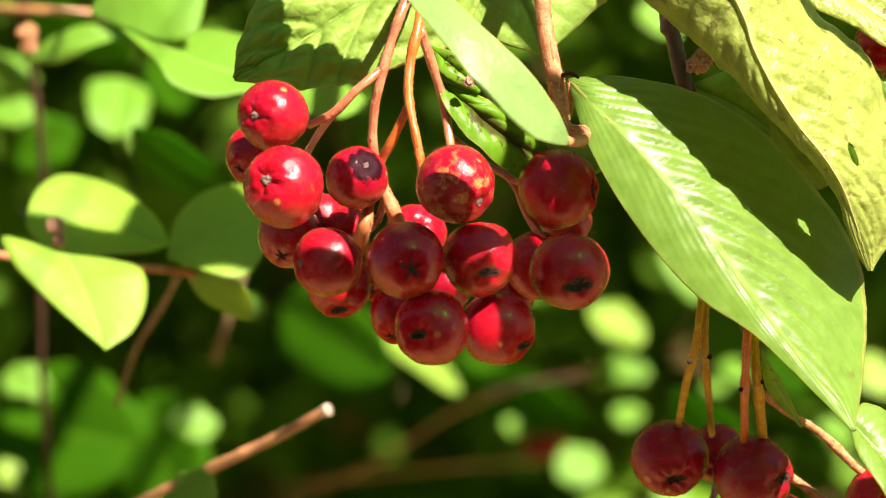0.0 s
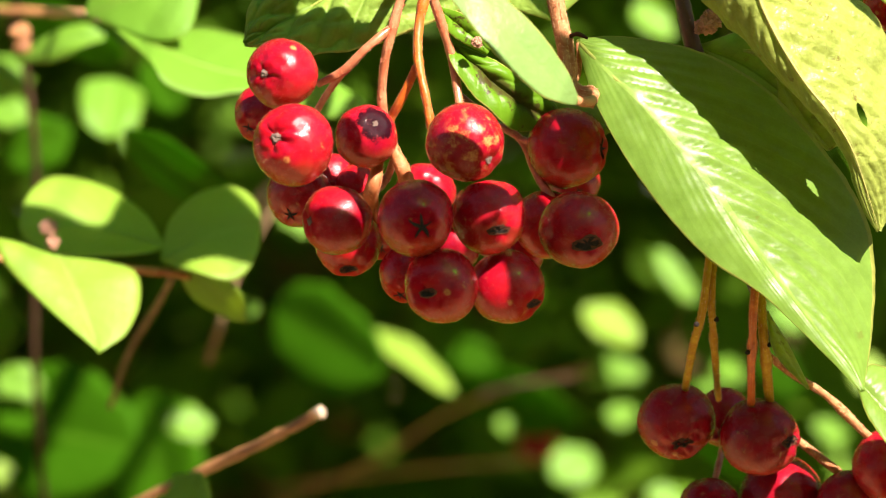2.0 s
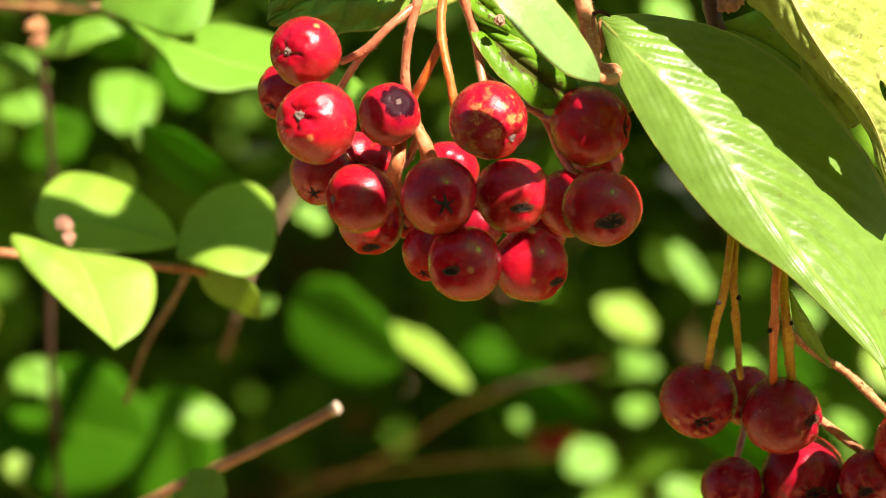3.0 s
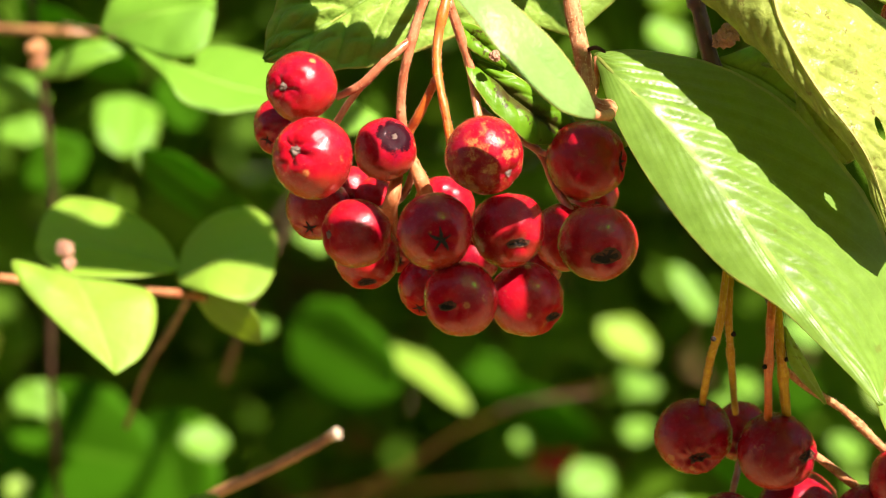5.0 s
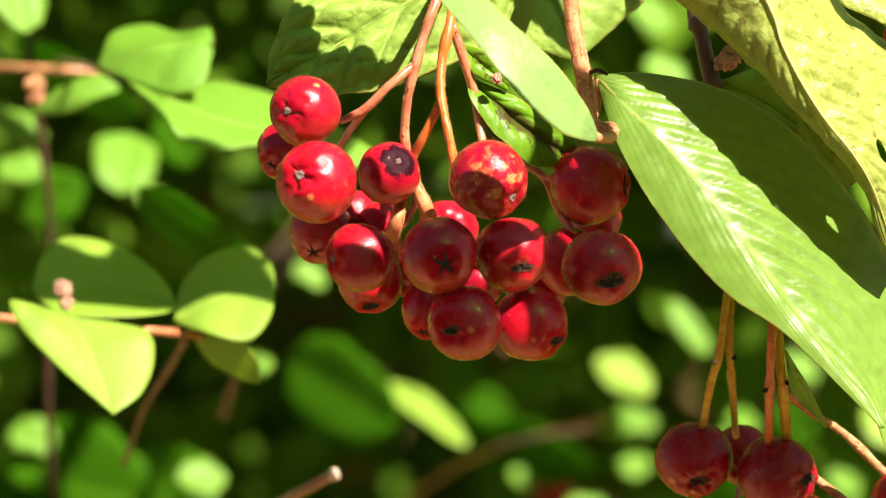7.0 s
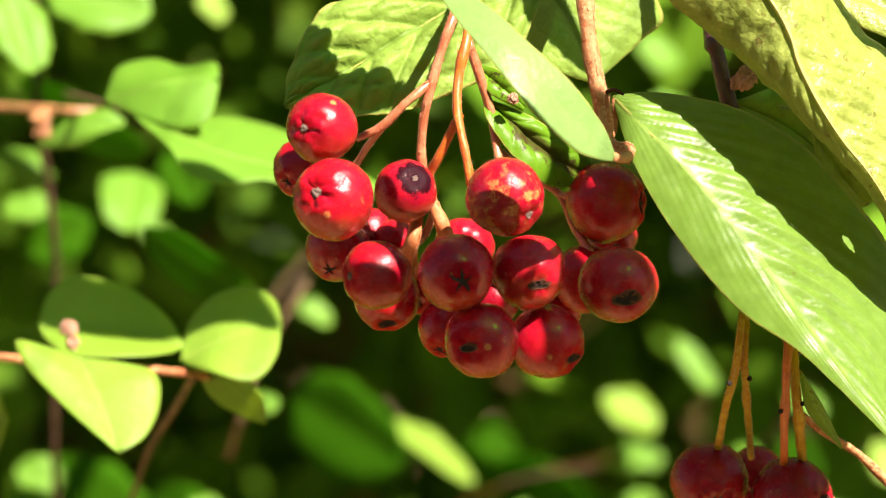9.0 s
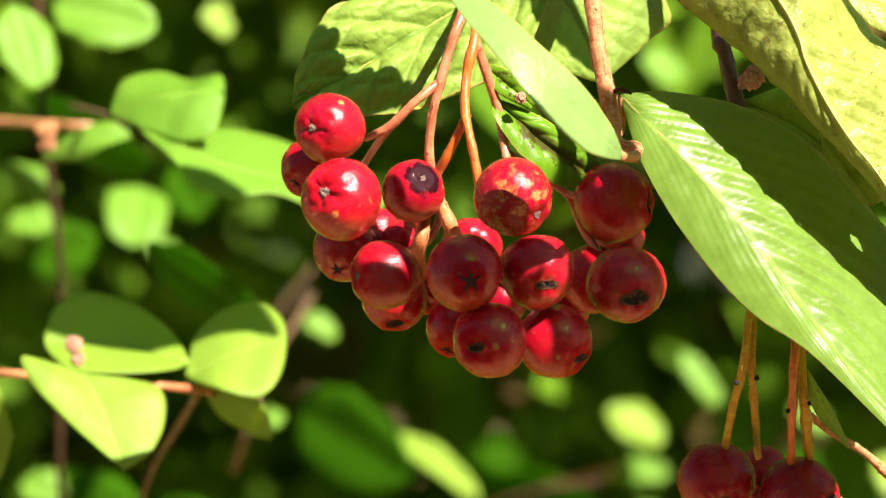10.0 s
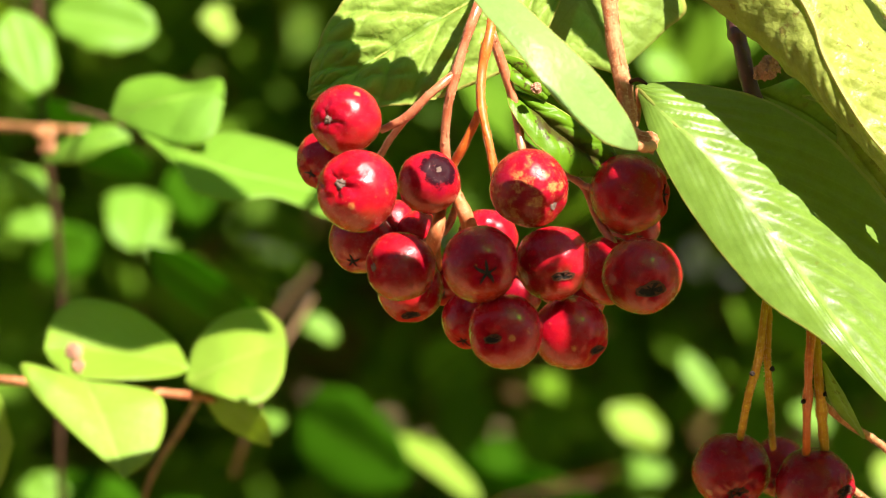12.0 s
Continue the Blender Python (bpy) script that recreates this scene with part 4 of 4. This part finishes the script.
leaf(branch, [(1008, 250, -21), (945, 195, -23.8), (865, 110, -26), (790, 30, -24), (672, -80, -14)],
     [(1004, 258, -21), (975, 254, -23), (930, 234, -25.5), (858, 166, -28), (782, 72, -26), (722, 0, -21.5), (670, -82, -14)],
     [(1008, 244, -21), (985, 192, -21.5), (930, 118, -23.5), (852, 45, -23.5), (780, -20, -19.5), (676, -82, -14)], LEAF_UNDER,
     "pale green leaf seen from its smooth underside", rib=False, bulge=0.05, quilt=0.04, veins=13, nu=60)
leaf(branch, [(781, 148, 6), (825, 185, 5.5), (872, 226, 5.5), (930, 266, 6.5), (985, 292, 9)],
     [(779, 150, 5), (781, 178, 4), (807, 218, 3.2), (838, 254, 3), (872, 284, 3.5), (905, 302, 5), (985, 296, 8)],
     [(785, 144, 6), (827, 160, 5.5), (862, 176, 5.5), (905, 204, 6), (950, 232, 7), (990, 286, 9)], LEAF_CURL,
     "small curled glossy leaf with brown blotches", bulge=0.5, quilt=0.3, veins=5, wave=0.2, nu=80, nv=20, lumps=0.6, rib=False)
leaf(branch, [(764, 88, 7), (800, 116, 6), (850, 160, 5)],
     [(764, 92, 7), (782, 132, 4), (846, 166, 5)],
     [(768, 84, 7), (815, 98, 4), (856, 152, 5)], LEAF_CURL,
     "small curled glossy leaf with brown blotches", bulge=0.5, quilt=0.2, veins=4, nu=50, nv=14, lumps=0.5, rib=False)
woolly(branch, "bud", at(829, 144, 2), 0.0006, BUD, 37, "small dry pinkish bud")
leaf(branch, [(860, 250, 12), (970, 275, 12), (1080, 292, 10)],
     [(860, 246, 12), (960, 225, 14), (1040, 240, 13), (1082, 288, 10)],
     [(860, 255, 12), (960, 312, 10), (1040, 312, 10), (1080, 296, 10)], LEAF_BACK, nu=40)
back_leaves = []
back_leaves.append(leaf(branch, [(905, -140, 18), (770, -70, 17), (652, 0, 14.5), (502, 91, 12), (415, 140, 11)],
     [(908, -132, 18), (815, 62, 14), (725, 112, 12.5), (620, 150, 11), (520, 160, 10), (415, 143, 11)],
     [(902, -148, 18), (770, -105, 20), (600, -62, 18), (484, -34, 15), (425, 70, 13), (413, 138, 11)], LEAF_BACK,
     "broad green leaf with raised quilted fields between sunken veins", bulge=0.7, quilt=1.4, veins=8, nu=150, nv=30, sweep=0.15, cells=3, lumps=0.25))
back_leaves.append(leaf(branch, [(815, -140, 18), (910, -30, 18), (962, 98, 17)],
     [(812, -136, 18), (800, -20, 15.5), (850, 60, 15.5), (955, 98, 17)],
     [(822, -145, 18), (1010, -120, 21), (1085, -25, 22), (1045, 25, 20), (968, 96, 17)], LEAF_BACK, bulge=0.6, quilt=0.4, veins=8, nu=50))
leaf(branch, [(1498, 738, 4), (1570, 830, 2), (1650, 980, 0)],
     [(1498, 744, 4), (1520, 805, 0), (1575, 890, -2), (1646, 982, 0)],
     [(1502, 734, 4), (1535, 714, 6), (1600, 755, 7), (1660, 880, 6), (1654, 976, 0)], LEAF, bulge=0.5, quilt=0.35, veins=11, nu=50)
leaf(branch, [(1362, 205, 6.5), (1402, 270, 6.5), (1455, 335, 6.5)],
     [(1360, 208, 6.5), (1372, 275, 6), (1448, 336, 6.5)],
     [(1366, 203, 6.5), (1440, 245, 6), (1476, 322, 6.5)], LEAF_OLD, "narrow yellow-green young leaf", nu=40, bulge=0.3, quilt=0.15)
leaf(branch, [(1222, 152, 10), (1310, 190, 10), (1405, 262, 8)],
     [(1222, 156, 10), (1300, 228, 10), (1400, 270, 8)],
     [(1226, 146, 10), (1325, 128, 10), (1406, 256, 8)], LEAF_BACK, wave=0.8, nu=40)
leaf(branch, [(1420, 205, -3), (1368, 176, -1), (1300, 158, 2)],
     [(1420, 212, -3), (1365, 186, -1), (1300, 160, 2)],
     [(1420, 198, -3), (1372, 164, -1), (1302, 156, 2)], LEAF_OLD, "narrow yellow-green young leaf", nu=40, bulge=0.2, quilt=0.1, ragged=0.3)



def toward_sun(points, mm):
    """Sketch points carried towards the sun until they stand mm millimetres further forward."""
    shift = SUN_WAY * (mm / 1000 / -SUN_WAY.y)
    return [at(*p) + shift for p in points]


def shade_leaf(parent, mid, left, right, mm, material, seed):
    """An added leaf, unseen above the view and nearer the sun, outlined to cast a wanted shade."""
    m, l, r = [toward_sun(c, mm) for c in (mid, left, right)]
    ob = part("leaf", leaf_mesh("leaf", m, l, r, 0.5, 0.3, 12, 44, 10, 0.28, 0.4, seed), material, parent)
    part("midrib", midrib_mesh(m), material, ob)
    return m[0]


P = -12
# unseen leaves added to shade the berries and the leaves behind
high = []
high.append(shade_leaf(branch, [(866, 452, P), (760, 520, P - 2), (655, 640, P)],
              [(862, 450, P), (790, 474, P), (700, 450, P), (640, 402, P), (565, 392, P), (525, 440, P), (580, 570, P), (650, 642, P)],
              [(870, 456, P), (884, 500, P), (856, 570, P), (800, 660, P), (665, 652, P)], 50, LEAF_CASTER, 5))
high.append(shade_leaf(branch, [(1140, -30, P), (1040, 350, P - 2), (960, 600, P)],
              [(1080, -60, P), (1030, 100, P), (1000, 230, P), (955, 330, P), (932, 420, P), (920, 530, P), (955, 602, P)],
              [(1134, -40, P), (1138, 110, P), (1152, 260, P), (1192, 370, P), (1115, 540, P), (965, 604, P)], 50, LEAF_CASTER, 6))
high.append(shade_leaf(branch, [(382, -105, 14.5), (445, 80, 12.5), (520, 140, 11.5), (645, 148, 11.5)],
              [(385, -120, 15), (440, -40, 14.5), (485, 35, 13.5), (508, 80, 12.5), (520, 102, 12), (560, 106, 12), (605, 118, 12), (645, 142, 11.5)],
              [(380, -90, 14), (390, 100, 12), (440, 185, 10), (540, 190, 10), (645, 152, 11.5)], 30, LEAF_CASTER, 7))
high.append(shade_leaf(branch, [(860, -130, 18), (930, 0, 18), (975, 110, 17)],
              [(855, -130, 18), (800, -20, 18), (850, 70, 18), (970, 112, 17)],
              [(865, -130, 18), (925, -60, 17), (935, 20, 17), (965, 70, 16), (980, 112, 17)], 30, LEAF_CASTER, 9))
high.append(shade_leaf(branch, [(1190, 110, 10), (1300, 180, 10), (1440, 270, 8)],
              [(1190, 120, 10), (1290, 250, 10), (1436, 278, 8)],
              [(1194, 104, 10), (1330, 105, 10), (1442, 262, 8)], 34, LEAF_CASTER, 11))
# made-up stalks of these unseen leaves run up into the light and bend back to the stem
for n, (base, root) in enumerate(zip(high, (at(2300, -2800, 230), at(2300, -2800, 230), at(1400, -1500, 95), at(1400, -1500, 95), at(2300, -2800, 230)))):
    up_way = [base + SUN_WAY * 0.22, base + SUN_WAY * 0.10, base]
    part("leaf_stalk", tube("leaf_stalk", [root, root.lerp(up_way[0], 0.5) + Vector((0.02, 0, 0.05))] + up_way, [0.0003, 0.00015], 36 + n), STALK_OLIVE, branch)

# a shoot added out of view, whose shade wanders over the round leaves
loose = thing("leafy_shoot", "unseen added shoot whose one broad green leaf shades the round leaves", "twig")
Q = 86
tip = shade_leaf(loose, [(515, 380, Q), (300, 390, Q), (35, 405, Q)],
                [(515, 372, Q), (490, 150, Q), (400, 110, Q), (310, 230, Q), (240, 340, Q), (150, 316, Q), (38, 342, Q)],
                [(515, 388, Q), (495, 545, Q), (430, 530, Q), (380, 518, Q), (300, 545, Q), (250, 560, Q), (150, 562, Q), (38, 544, Q)], 80, LEAF_CASTER, 8)
part("twig", tube("twig", [at(3600, 6000, 700), at(3000, -500, 600), at(2200, -2400, 380), tip + Vector((0.05, 0.05, 0.08)), tip], [0.004, 0.0008], 39), TWIG_TAN, loose)

# ---- the berries ----
cluster = thing("berry_cluster", "hanging cluster of ripe glossy red cotoneaster berries", "berries", "berry clusters")
STALKS = [
    ([(840, -200, 25), (762, -86, 16), (742, -45, 8), (718, 0, -1), (690, 80, -2), (671, 150, -2), (661, 205, -1), (662, 275, 0), (684, 345, 2), (700, 400, 2)], 13, 9, STALK_RED),
    ([(676, 122, -2), (632, 158, -3), (592, 198, -2), (545, 222, -1)], 10, 9, STALK_RED),
    ([(592, 198, -2), (565, 235, 2), (540, 275, 4)], 8, 7, STALK_RED),
    ([(840, -200, 26), (764, -88, 16.5), (750, -42, 9), (741, 40, 2), (725, 115, 1), (724, 180, 0), (738, 250, -1), (748, 310, -1)], 12, 9, STALK_ORANGE),
]
STALKS += [
    ([(722, 190, 1), (695, 245, 2), (668, 300, 4), (650, 365, 3), (644, 440, 6), (660, 490, 12)], 10, 12, STALK_ORANGE),
    ([(742, 45, 3), (764, 112, 4), (784, 175, 5), (795, 245, 4), (800, 280, 2)], 11, 9, STALK_RED),
    ([(795, 240, 6), (850, 285, 8), (905, 318, 8), (930, 375, 8), (962, 425, 6)], 10, 8, STALK_RED),
    ([(905, 318, 8), (940, 330, 6)], 8, 7, STALK_RED),
    ([(684, 345, 3), (660, 400, 5), (600, 430, 8)], 9, 8, STALK_RED),
    ([(700, 395, 3), (760, 440, 6), (820, 500, 6), (870, 540, 3)], 9, 8, STALK_RED),
]
STALKS += [
    ([(664, 285, 0.5), (682, 340, 1), (698, 378, 0), (712, 420, 4)], 7, 23, STALK_PALE),
    ([(668, 300, 4), (654, 358, 2.5), (645, 400, 1), (632, 440, 5)], 8, 20, STALK_PALE),
]
for i, (pts, r0, r1, mat) in enumerate(STALKS):
    stalk(cluster, pts, r0 * 0.8, r1 * 0.82, mat, seed=40 + i, knots=((0.5, 0.18),) if i in (0, 3) else (), fuzz=22)
BERRIES = [
    (482, 204, 62, -4, -0.55, 0.02, 0.75), (452, 276, 54, 6, -0.6, 0.5, 1), (503, 330, 72, -9, -0.48, -0.18, 0.9), (632, 314, 56, 0, 0.3, -0.42, 0.8),
    (806, 325, 70, -8, 0.66, 0.52, 0.9), (987, 333, 71, 7, 0.95, 0.05, 1), (514, 418, 60, 8, -0.3, 0.7, 1), (580, 464, 62, -6, -0.86, 0.0, 1),
]
BERRIES += [
    (600, 502, 60, 7, 0.0, 0.85, 1), (718, 460, 68, -12, 0.2, 0.26, 1.3), (848, 457, 66, -8, 0.3, 0.42, 1.1), (735, 414, 54, 6, 0.0, -0.3, 1),
    (765, 580, 67, -10, -0.4, 0.2, 1.0), (706, 556, 52, 4, -0.3, 0.8, 1), (880, 580, 66, -4, 0.75, 0.5, 1), (1007, 480, 70, -2, 0.25, 0.40, 1.4),
]
BERRIES += [
    (952, 468, 60, 8, 0.1, 0.5, 1), (568, 388, 46, 12, 0.0, 0.6, 1), (614, 402, 40, 10, 0.0, 0.6, 1), (1000, 395, 46, 28, 0.2, 0.4, 1), (788, 508, 46, 9, 0.0, 0.7, 1), (658, 486, 44, 11, 0.0, 0.7, 1), (902, 522, 46, 12, 0.0, 0.7, 1),
]
KINDS = {0: (CREASED, True), 2: (CREASED, True), 3: (WITHERED, True), 4: (RUSSETED, True), 7: (SMOOTH, True)}
PITS = (8, 10, 12, 14, 15)
for k, (a, b, r, d, ca, cb, cs) in enumerate(BERRIES):
    meshes, stub = KINDS.get(k, (None, False))
    berry(cluster, a, b, r, d, ca, cb, k, cs, meshes, stub, k in PITS)

lower = thing("berry_cluster", "shaded dark red cotoneaster berries on long olive stalks", "berries", "berry clusters")
STALKS = [
    ([(1262, 440, 0), (1243, 520, -3), (1232, 610, -2), (1212, 690, 4), (1200, 760, 14)], 9, 8, STALK_OLIVE),
    ([(1250, 500, -2), (1247, 600, -1), (1252, 680, 6), (1260, 770, 22)], 8, 7, STALK_OLIVE),
    ([(1330, 520, -1), (1322, 600, -3), (1318, 700, 2), (1317, 800, 13)], 10, 9, STALK_ORANGE),
    ([(1332, 560, 0), (1338, 650, 0), (1345, 720, 6), (1352, 800, 15)], 11, 10, STALK_OLIVE),
]
STALKS += [
    ([(1342, 690, 4), (1390, 728, 8), (1450, 765, 12), (1520, 832, 14), (1550, 850, 15)], 8, 9, TWIG_BROWN),
    ([(1395, 840, 19), (1440, 875, 18), (1480, 905, 17)], 9, 8, TWIG_BROWN),
    ([(1270, 835, 23), (1262, 880, 21), (1250, 930, 19)], 7, 6, STALK_RED),
]
for i, (pts, r0, r1, mat) in enumerate(STALKS):
    stalk(lower, pts, r0 * 0.82, r1 * 0.85, mat, seed=60 + i, knots=((0.6, 0.25),), fuzz=45)
BERRIES = [
    (1185, 810, 67, 6, 0.15, 0.62, 1.1), (1268, 802, 52, 18, 0.1, 0.5, 1), (1333, 838, 70, 4, 0.82, 0.12, 1.2), (1243, 964, 54, 10, 0, 0.5, 1),
    (1370, 942, 72, 12, 0.3, 0.5, 1), (1487, 952, 54, 8, -0.2, 0.4, 1), (1562, 890, 66, 6, 0.2, 0.4, 1), (1300, 1030, 66, 14, 0, 0.6, 1), (1440, 1040, 66, 10, 0, 0.6, 1),
]
for k, (a, b, r, d, ca, cb, cs) in enumerate(BERRIES):
    berry(lower, a, b, r, d + 9, ca, cb, k + 3, cs, OVERRIPE if k < 6 else None, False, True, 1.07 if k < 4 else 1.0)
for a, b, d in ((1311, 690, 0), (1256, 632, -1), (1220, 640, -2), (1350, 676, 1)):
    woolly(lower, "bud", at(a, b, d), 0.00028, CALYX, a, "tiny dark bud")
m1, l1, r1 = [(1345, 618, 1), (1378, 690, -1), (1418, 755, -3)], [(1344, 620, 1), (1358, 690, -2), (1416, 756, -3)], [(1347, 616, 1), (1391, 690, 1), (1420, 752, -3)]
leaf(lower, m1, l1, r1, LEAF_OLD, "small narrow green bract", bulge=0.2, quilt=0.1, nu=24, nv=5, rib=False)

side_cluster = thing("berry_cluster", "bright red berries among the upper leaves", "berries", "berry clusters")
for k, (a, b, r, d) in enumerate(((1560, 78, 48, 10), (1640, 60, 60, 14), (1615, 130, 55, 12))):
    berry(side_cluster, a, b, r, d, 0.2, 0.5, k + 5)
stalk(side_cluster, [(1540, -160, 14), (1570, -60, 14), (1562, 40, 11)], 9, 8, STALK_RED, seed=70)
stalk(side_cluster, [(1570, -60, 14), (1630, 0, 15), (1640, 20, 14)], 9, 8, STALK_RED, seed=71)


# ---- what sways ----
BRANCH_ROWS = [
    (0, pose(-0.00007, 0, 1.19985, 0.00, 0, 0.00)),
    (0.5, pose(-0.00131, 0, 1.20145, 0.00, 0, 0.00)),
    (1, pose(0.00033, 0, 1.20196, 0.00, 0, 0.00)),
    (1.5, pose(0.00080, 0, 1.20336, 0.00, 0, 0.00)),
    (2, pose(0.00171, 0, 1.20486, 0.00, 0, 0.00)),
    (2.5, pose(0.00131, 0, 1.20558, 0.00, 0, 0.00)),
    (2.7, pose(0.00227, 0, 1.20677, 0.00, 0, 0.00)),
    (4.3, pose(0.00290, 0, 1.20750, 0.00, 0, 0.00)),
    (4.5, pose(0.00285, 0, 1.20649, 0.00, 0, 0.00)),
    (5, pose(0.00193, 0, 1.20608, 0.00, 0, 0.00)),
    (5.5, pose(0.00280, 0, 1.20712, 0.00, 0, 0.00)),
    (6, pose(0.00260, 0, 1.20666, 0.00, 0, 0.00)),
    (6.5, pose(0.00291, 0, 1.20822, 0.00, 0, 0.00)),
    (7, pose(0.00240, 0, 1.20843, 0.00, 0, 0.00)),
    (7.2, pose(0.00346, 0, 1.20973, 0.00, 0, 0.00)),
    (8.8, pose(0.00374, 0, 1.21201, 0.00, 0, 0.00)),
    (9, pose(0.00362, 0, 1.21139, 0.00, 0, 0.00)),
    (9.5, pose(0.00413, 0, 1.21227, 0.00, 0, 0.00)),
    (10, pose(0.00392, 0, 1.21357, 0.00, 0, 0.00)),
    (10.5, pose(0.00485, 0, 1.21447, 0.00, 0, 0.00)),
    (11, pose(0.00566, 0, 1.21547, 0.00, 0, 0.00)),
    (11.5, pose(0.00546, 0, 1.21605, 0.00, 0, 0.00)),
    (12, pose(0.00577, 0, 1.21581, 0.00, 0, 0.00)),
]
CLUSTER_ROWS = [
    (0, pose(-0.00006, 0, 1.19980, 0.00, 0, 0.00)),
    (0.5, pose(-0.00127, 0, 1.20135, 0.00, 0, 0.01)),
    (1, pose(0.00036, 0, 1.20204, 0.00, 0, 0.02)),
    (1.5, pose(0.00089, 0, 1.20349, 0.00, 0, 0.03)),
    (2, pose(0.00181, 0, 1.20506, 0.00, 0, 0.04)),
    (2.5, pose(0.00147, 0, 1.20576, 0.00, 0, 0.05)),
    (2.7, pose(0.00239, 0, 1.20691, 0.00, 0, 0.06)),
    (4.3, pose(0.00313, 0, 1.20768, 0.00, 0, 0.16)),
    (4.5, pose(0.00308, 0, 1.20667, 0.00, 0, 0.18)),
    (5, pose(0.00217, 0, 1.20637, 0.00, 0, 0.21)),
    (5.5, pose(0.00318, 0, 1.20730, 0.00, 0, 0.24)),
    (6, pose(0.00298, 0, 1.20690, 0.00, 0, 0.26)),
    (6.5, pose(0.00329, 0, 1.20839, 0.00, 0, 0.29)),
    (7, pose(0.00288, 0, 1.20852, 0.00, 0, 0.31)),
    (7.2, pose(0.00401, 0, 1.20971, 0.00, 0, 0.32)),
    (8.8, pose(0.00432, 0, 1.21227, 0.00, 0, 0.40)),
    (9, pose(0.00411, 0, 1.21176, 0.00, 0, 0.41)),
    (9.5, pose(0.00460, 0, 1.21244, 0.00, 0, 0.43)),
    (10, pose(0.00443, 0, 1.21384, 0.00, 0, 0.46)),
    (10.5, pose(0.00534, 0, 1.21463, 0.00, 0, 0.48)),
    (11, pose(0.00621, 0, 1.21557, 0.00, 0, 0.48)),
    (11.5, pose(0.00595, 0, 1.21620, 0.00, 0, 0.48)),
    (12, pose(0.00630, 0, 1.21597, 0.00, 0, 0.48)),
]
LOWER_ROWS = [
    (0, pose(-0.00007, 0, 1.19985, 0.00, 0, 0.00)),
    (0.5, pose(-0.00139, 0, 1.20139, 0.00, 0, 0.00)),
    (1, pose(0.00023, 0, 1.20183, 0.00, 0, 0.00)),
    (1.5, pose(0.00065, 0, 1.20317, 0.00, 0, 0.00)),
    (2, pose(0.00153, 0, 1.20462, 0.00, 0, 0.00)),
    (2.5, pose(0.00107, 0, 1.20525, 0.00, 0, 0.00)),
    (2.7, pose(0.00204, 0, 1.20647, 0.00, 0, 0.00)),
    (4.3, pose(0.00265, 0, 1.20719, 0.00, 0, 0.00)),
    (4.5, pose(0.00259, 0, 1.20616, 0.00, 0, 0.00)),
    (5, pose(0.00164, 0, 1.20573, 0.00, 0, 0.00)),
    (5.5, pose(0.00252, 0, 1.20678, 0.00, 0, 0.00)),
    (6, pose(0.00227, 0, 1.20627, 0.00, 0, 0.00)),
    (6.5, pose(0.00254, 0, 1.20781, 0.00, 0, 0.00)),
    (7, pose(0.00198, 0, 1.20798, 0.00, 0, 0.00)),
    (7.2, pose(0.00305, 0, 1.20928, 0.00, 0, 0.00)),
    (8.8, pose(0.00320, 0, 1.21146, 0.00, 0, 0.00)),
    (9, pose(0.00306, 0, 1.21081, 0.00, 0, 0.00)),
    (9.5, pose(0.00354, 0, 1.21167, 0.00, 0, 0.00)),
    (10, pose(0.00329, 0, 1.21295, 0.00, 0, 0.00)),
    (10.5, pose(0.00419, 0, 1.21381, 0.00, 0, 0.00)),
    (11, pose(0.00503, 0, 1.21482, 0.00, 0, 0.00)),
    (11.5, pose(0.00481, 0, 1.21540, 0.00, 0, 0.00)),
    (12, pose(0.00513, 0, 1.21515, 0.00, 0, 0.00)),
]


def motions():
    walk(branch, BRANCH_ROWS)
    walk(side_cluster, BRANCH_ROWS)
    walk(cluster, CLUSTER_ROWS)
    walk(lower, LOWER_ROWS)
    walk(loose, [(t, pose(0, 0, 1.2 + z / 1000)) for t, z in ((0, 0), (2.5, 3.6), (5, 7.8), (7, 10.2), (9, 14.5), (11, 19.0), (12, 20.0))])
    drift = [(0, 0), (2.5, 0.4), (5.5, 1.0), (7, 1.4), (9, 2.4), (10.5, 3.0), (12, 3.2)]
    walk(upper, [(t, pose(0, 0, 1.2 + z / 1000)) for t, z in drift])
    walk(shoot, [(t, pose(0, 0, 1.2 + z / 1000)) for t, z in ((0, 0), (5.5, 0), (7, 0.1), (9, 0.45), (12, 0.5))])
    for ob in back_leaves:
        walk(ob, [(0, pose(0, 0, 0)), (2.5, pose(0.00028, 0, -0.00055)), (5.5, pose(0.0005, 0, -0.0008)), (10.5, pose(0.00083, 0, -0.0013)), (12, pose(0.00083, 0, -0.0013))])


motions()
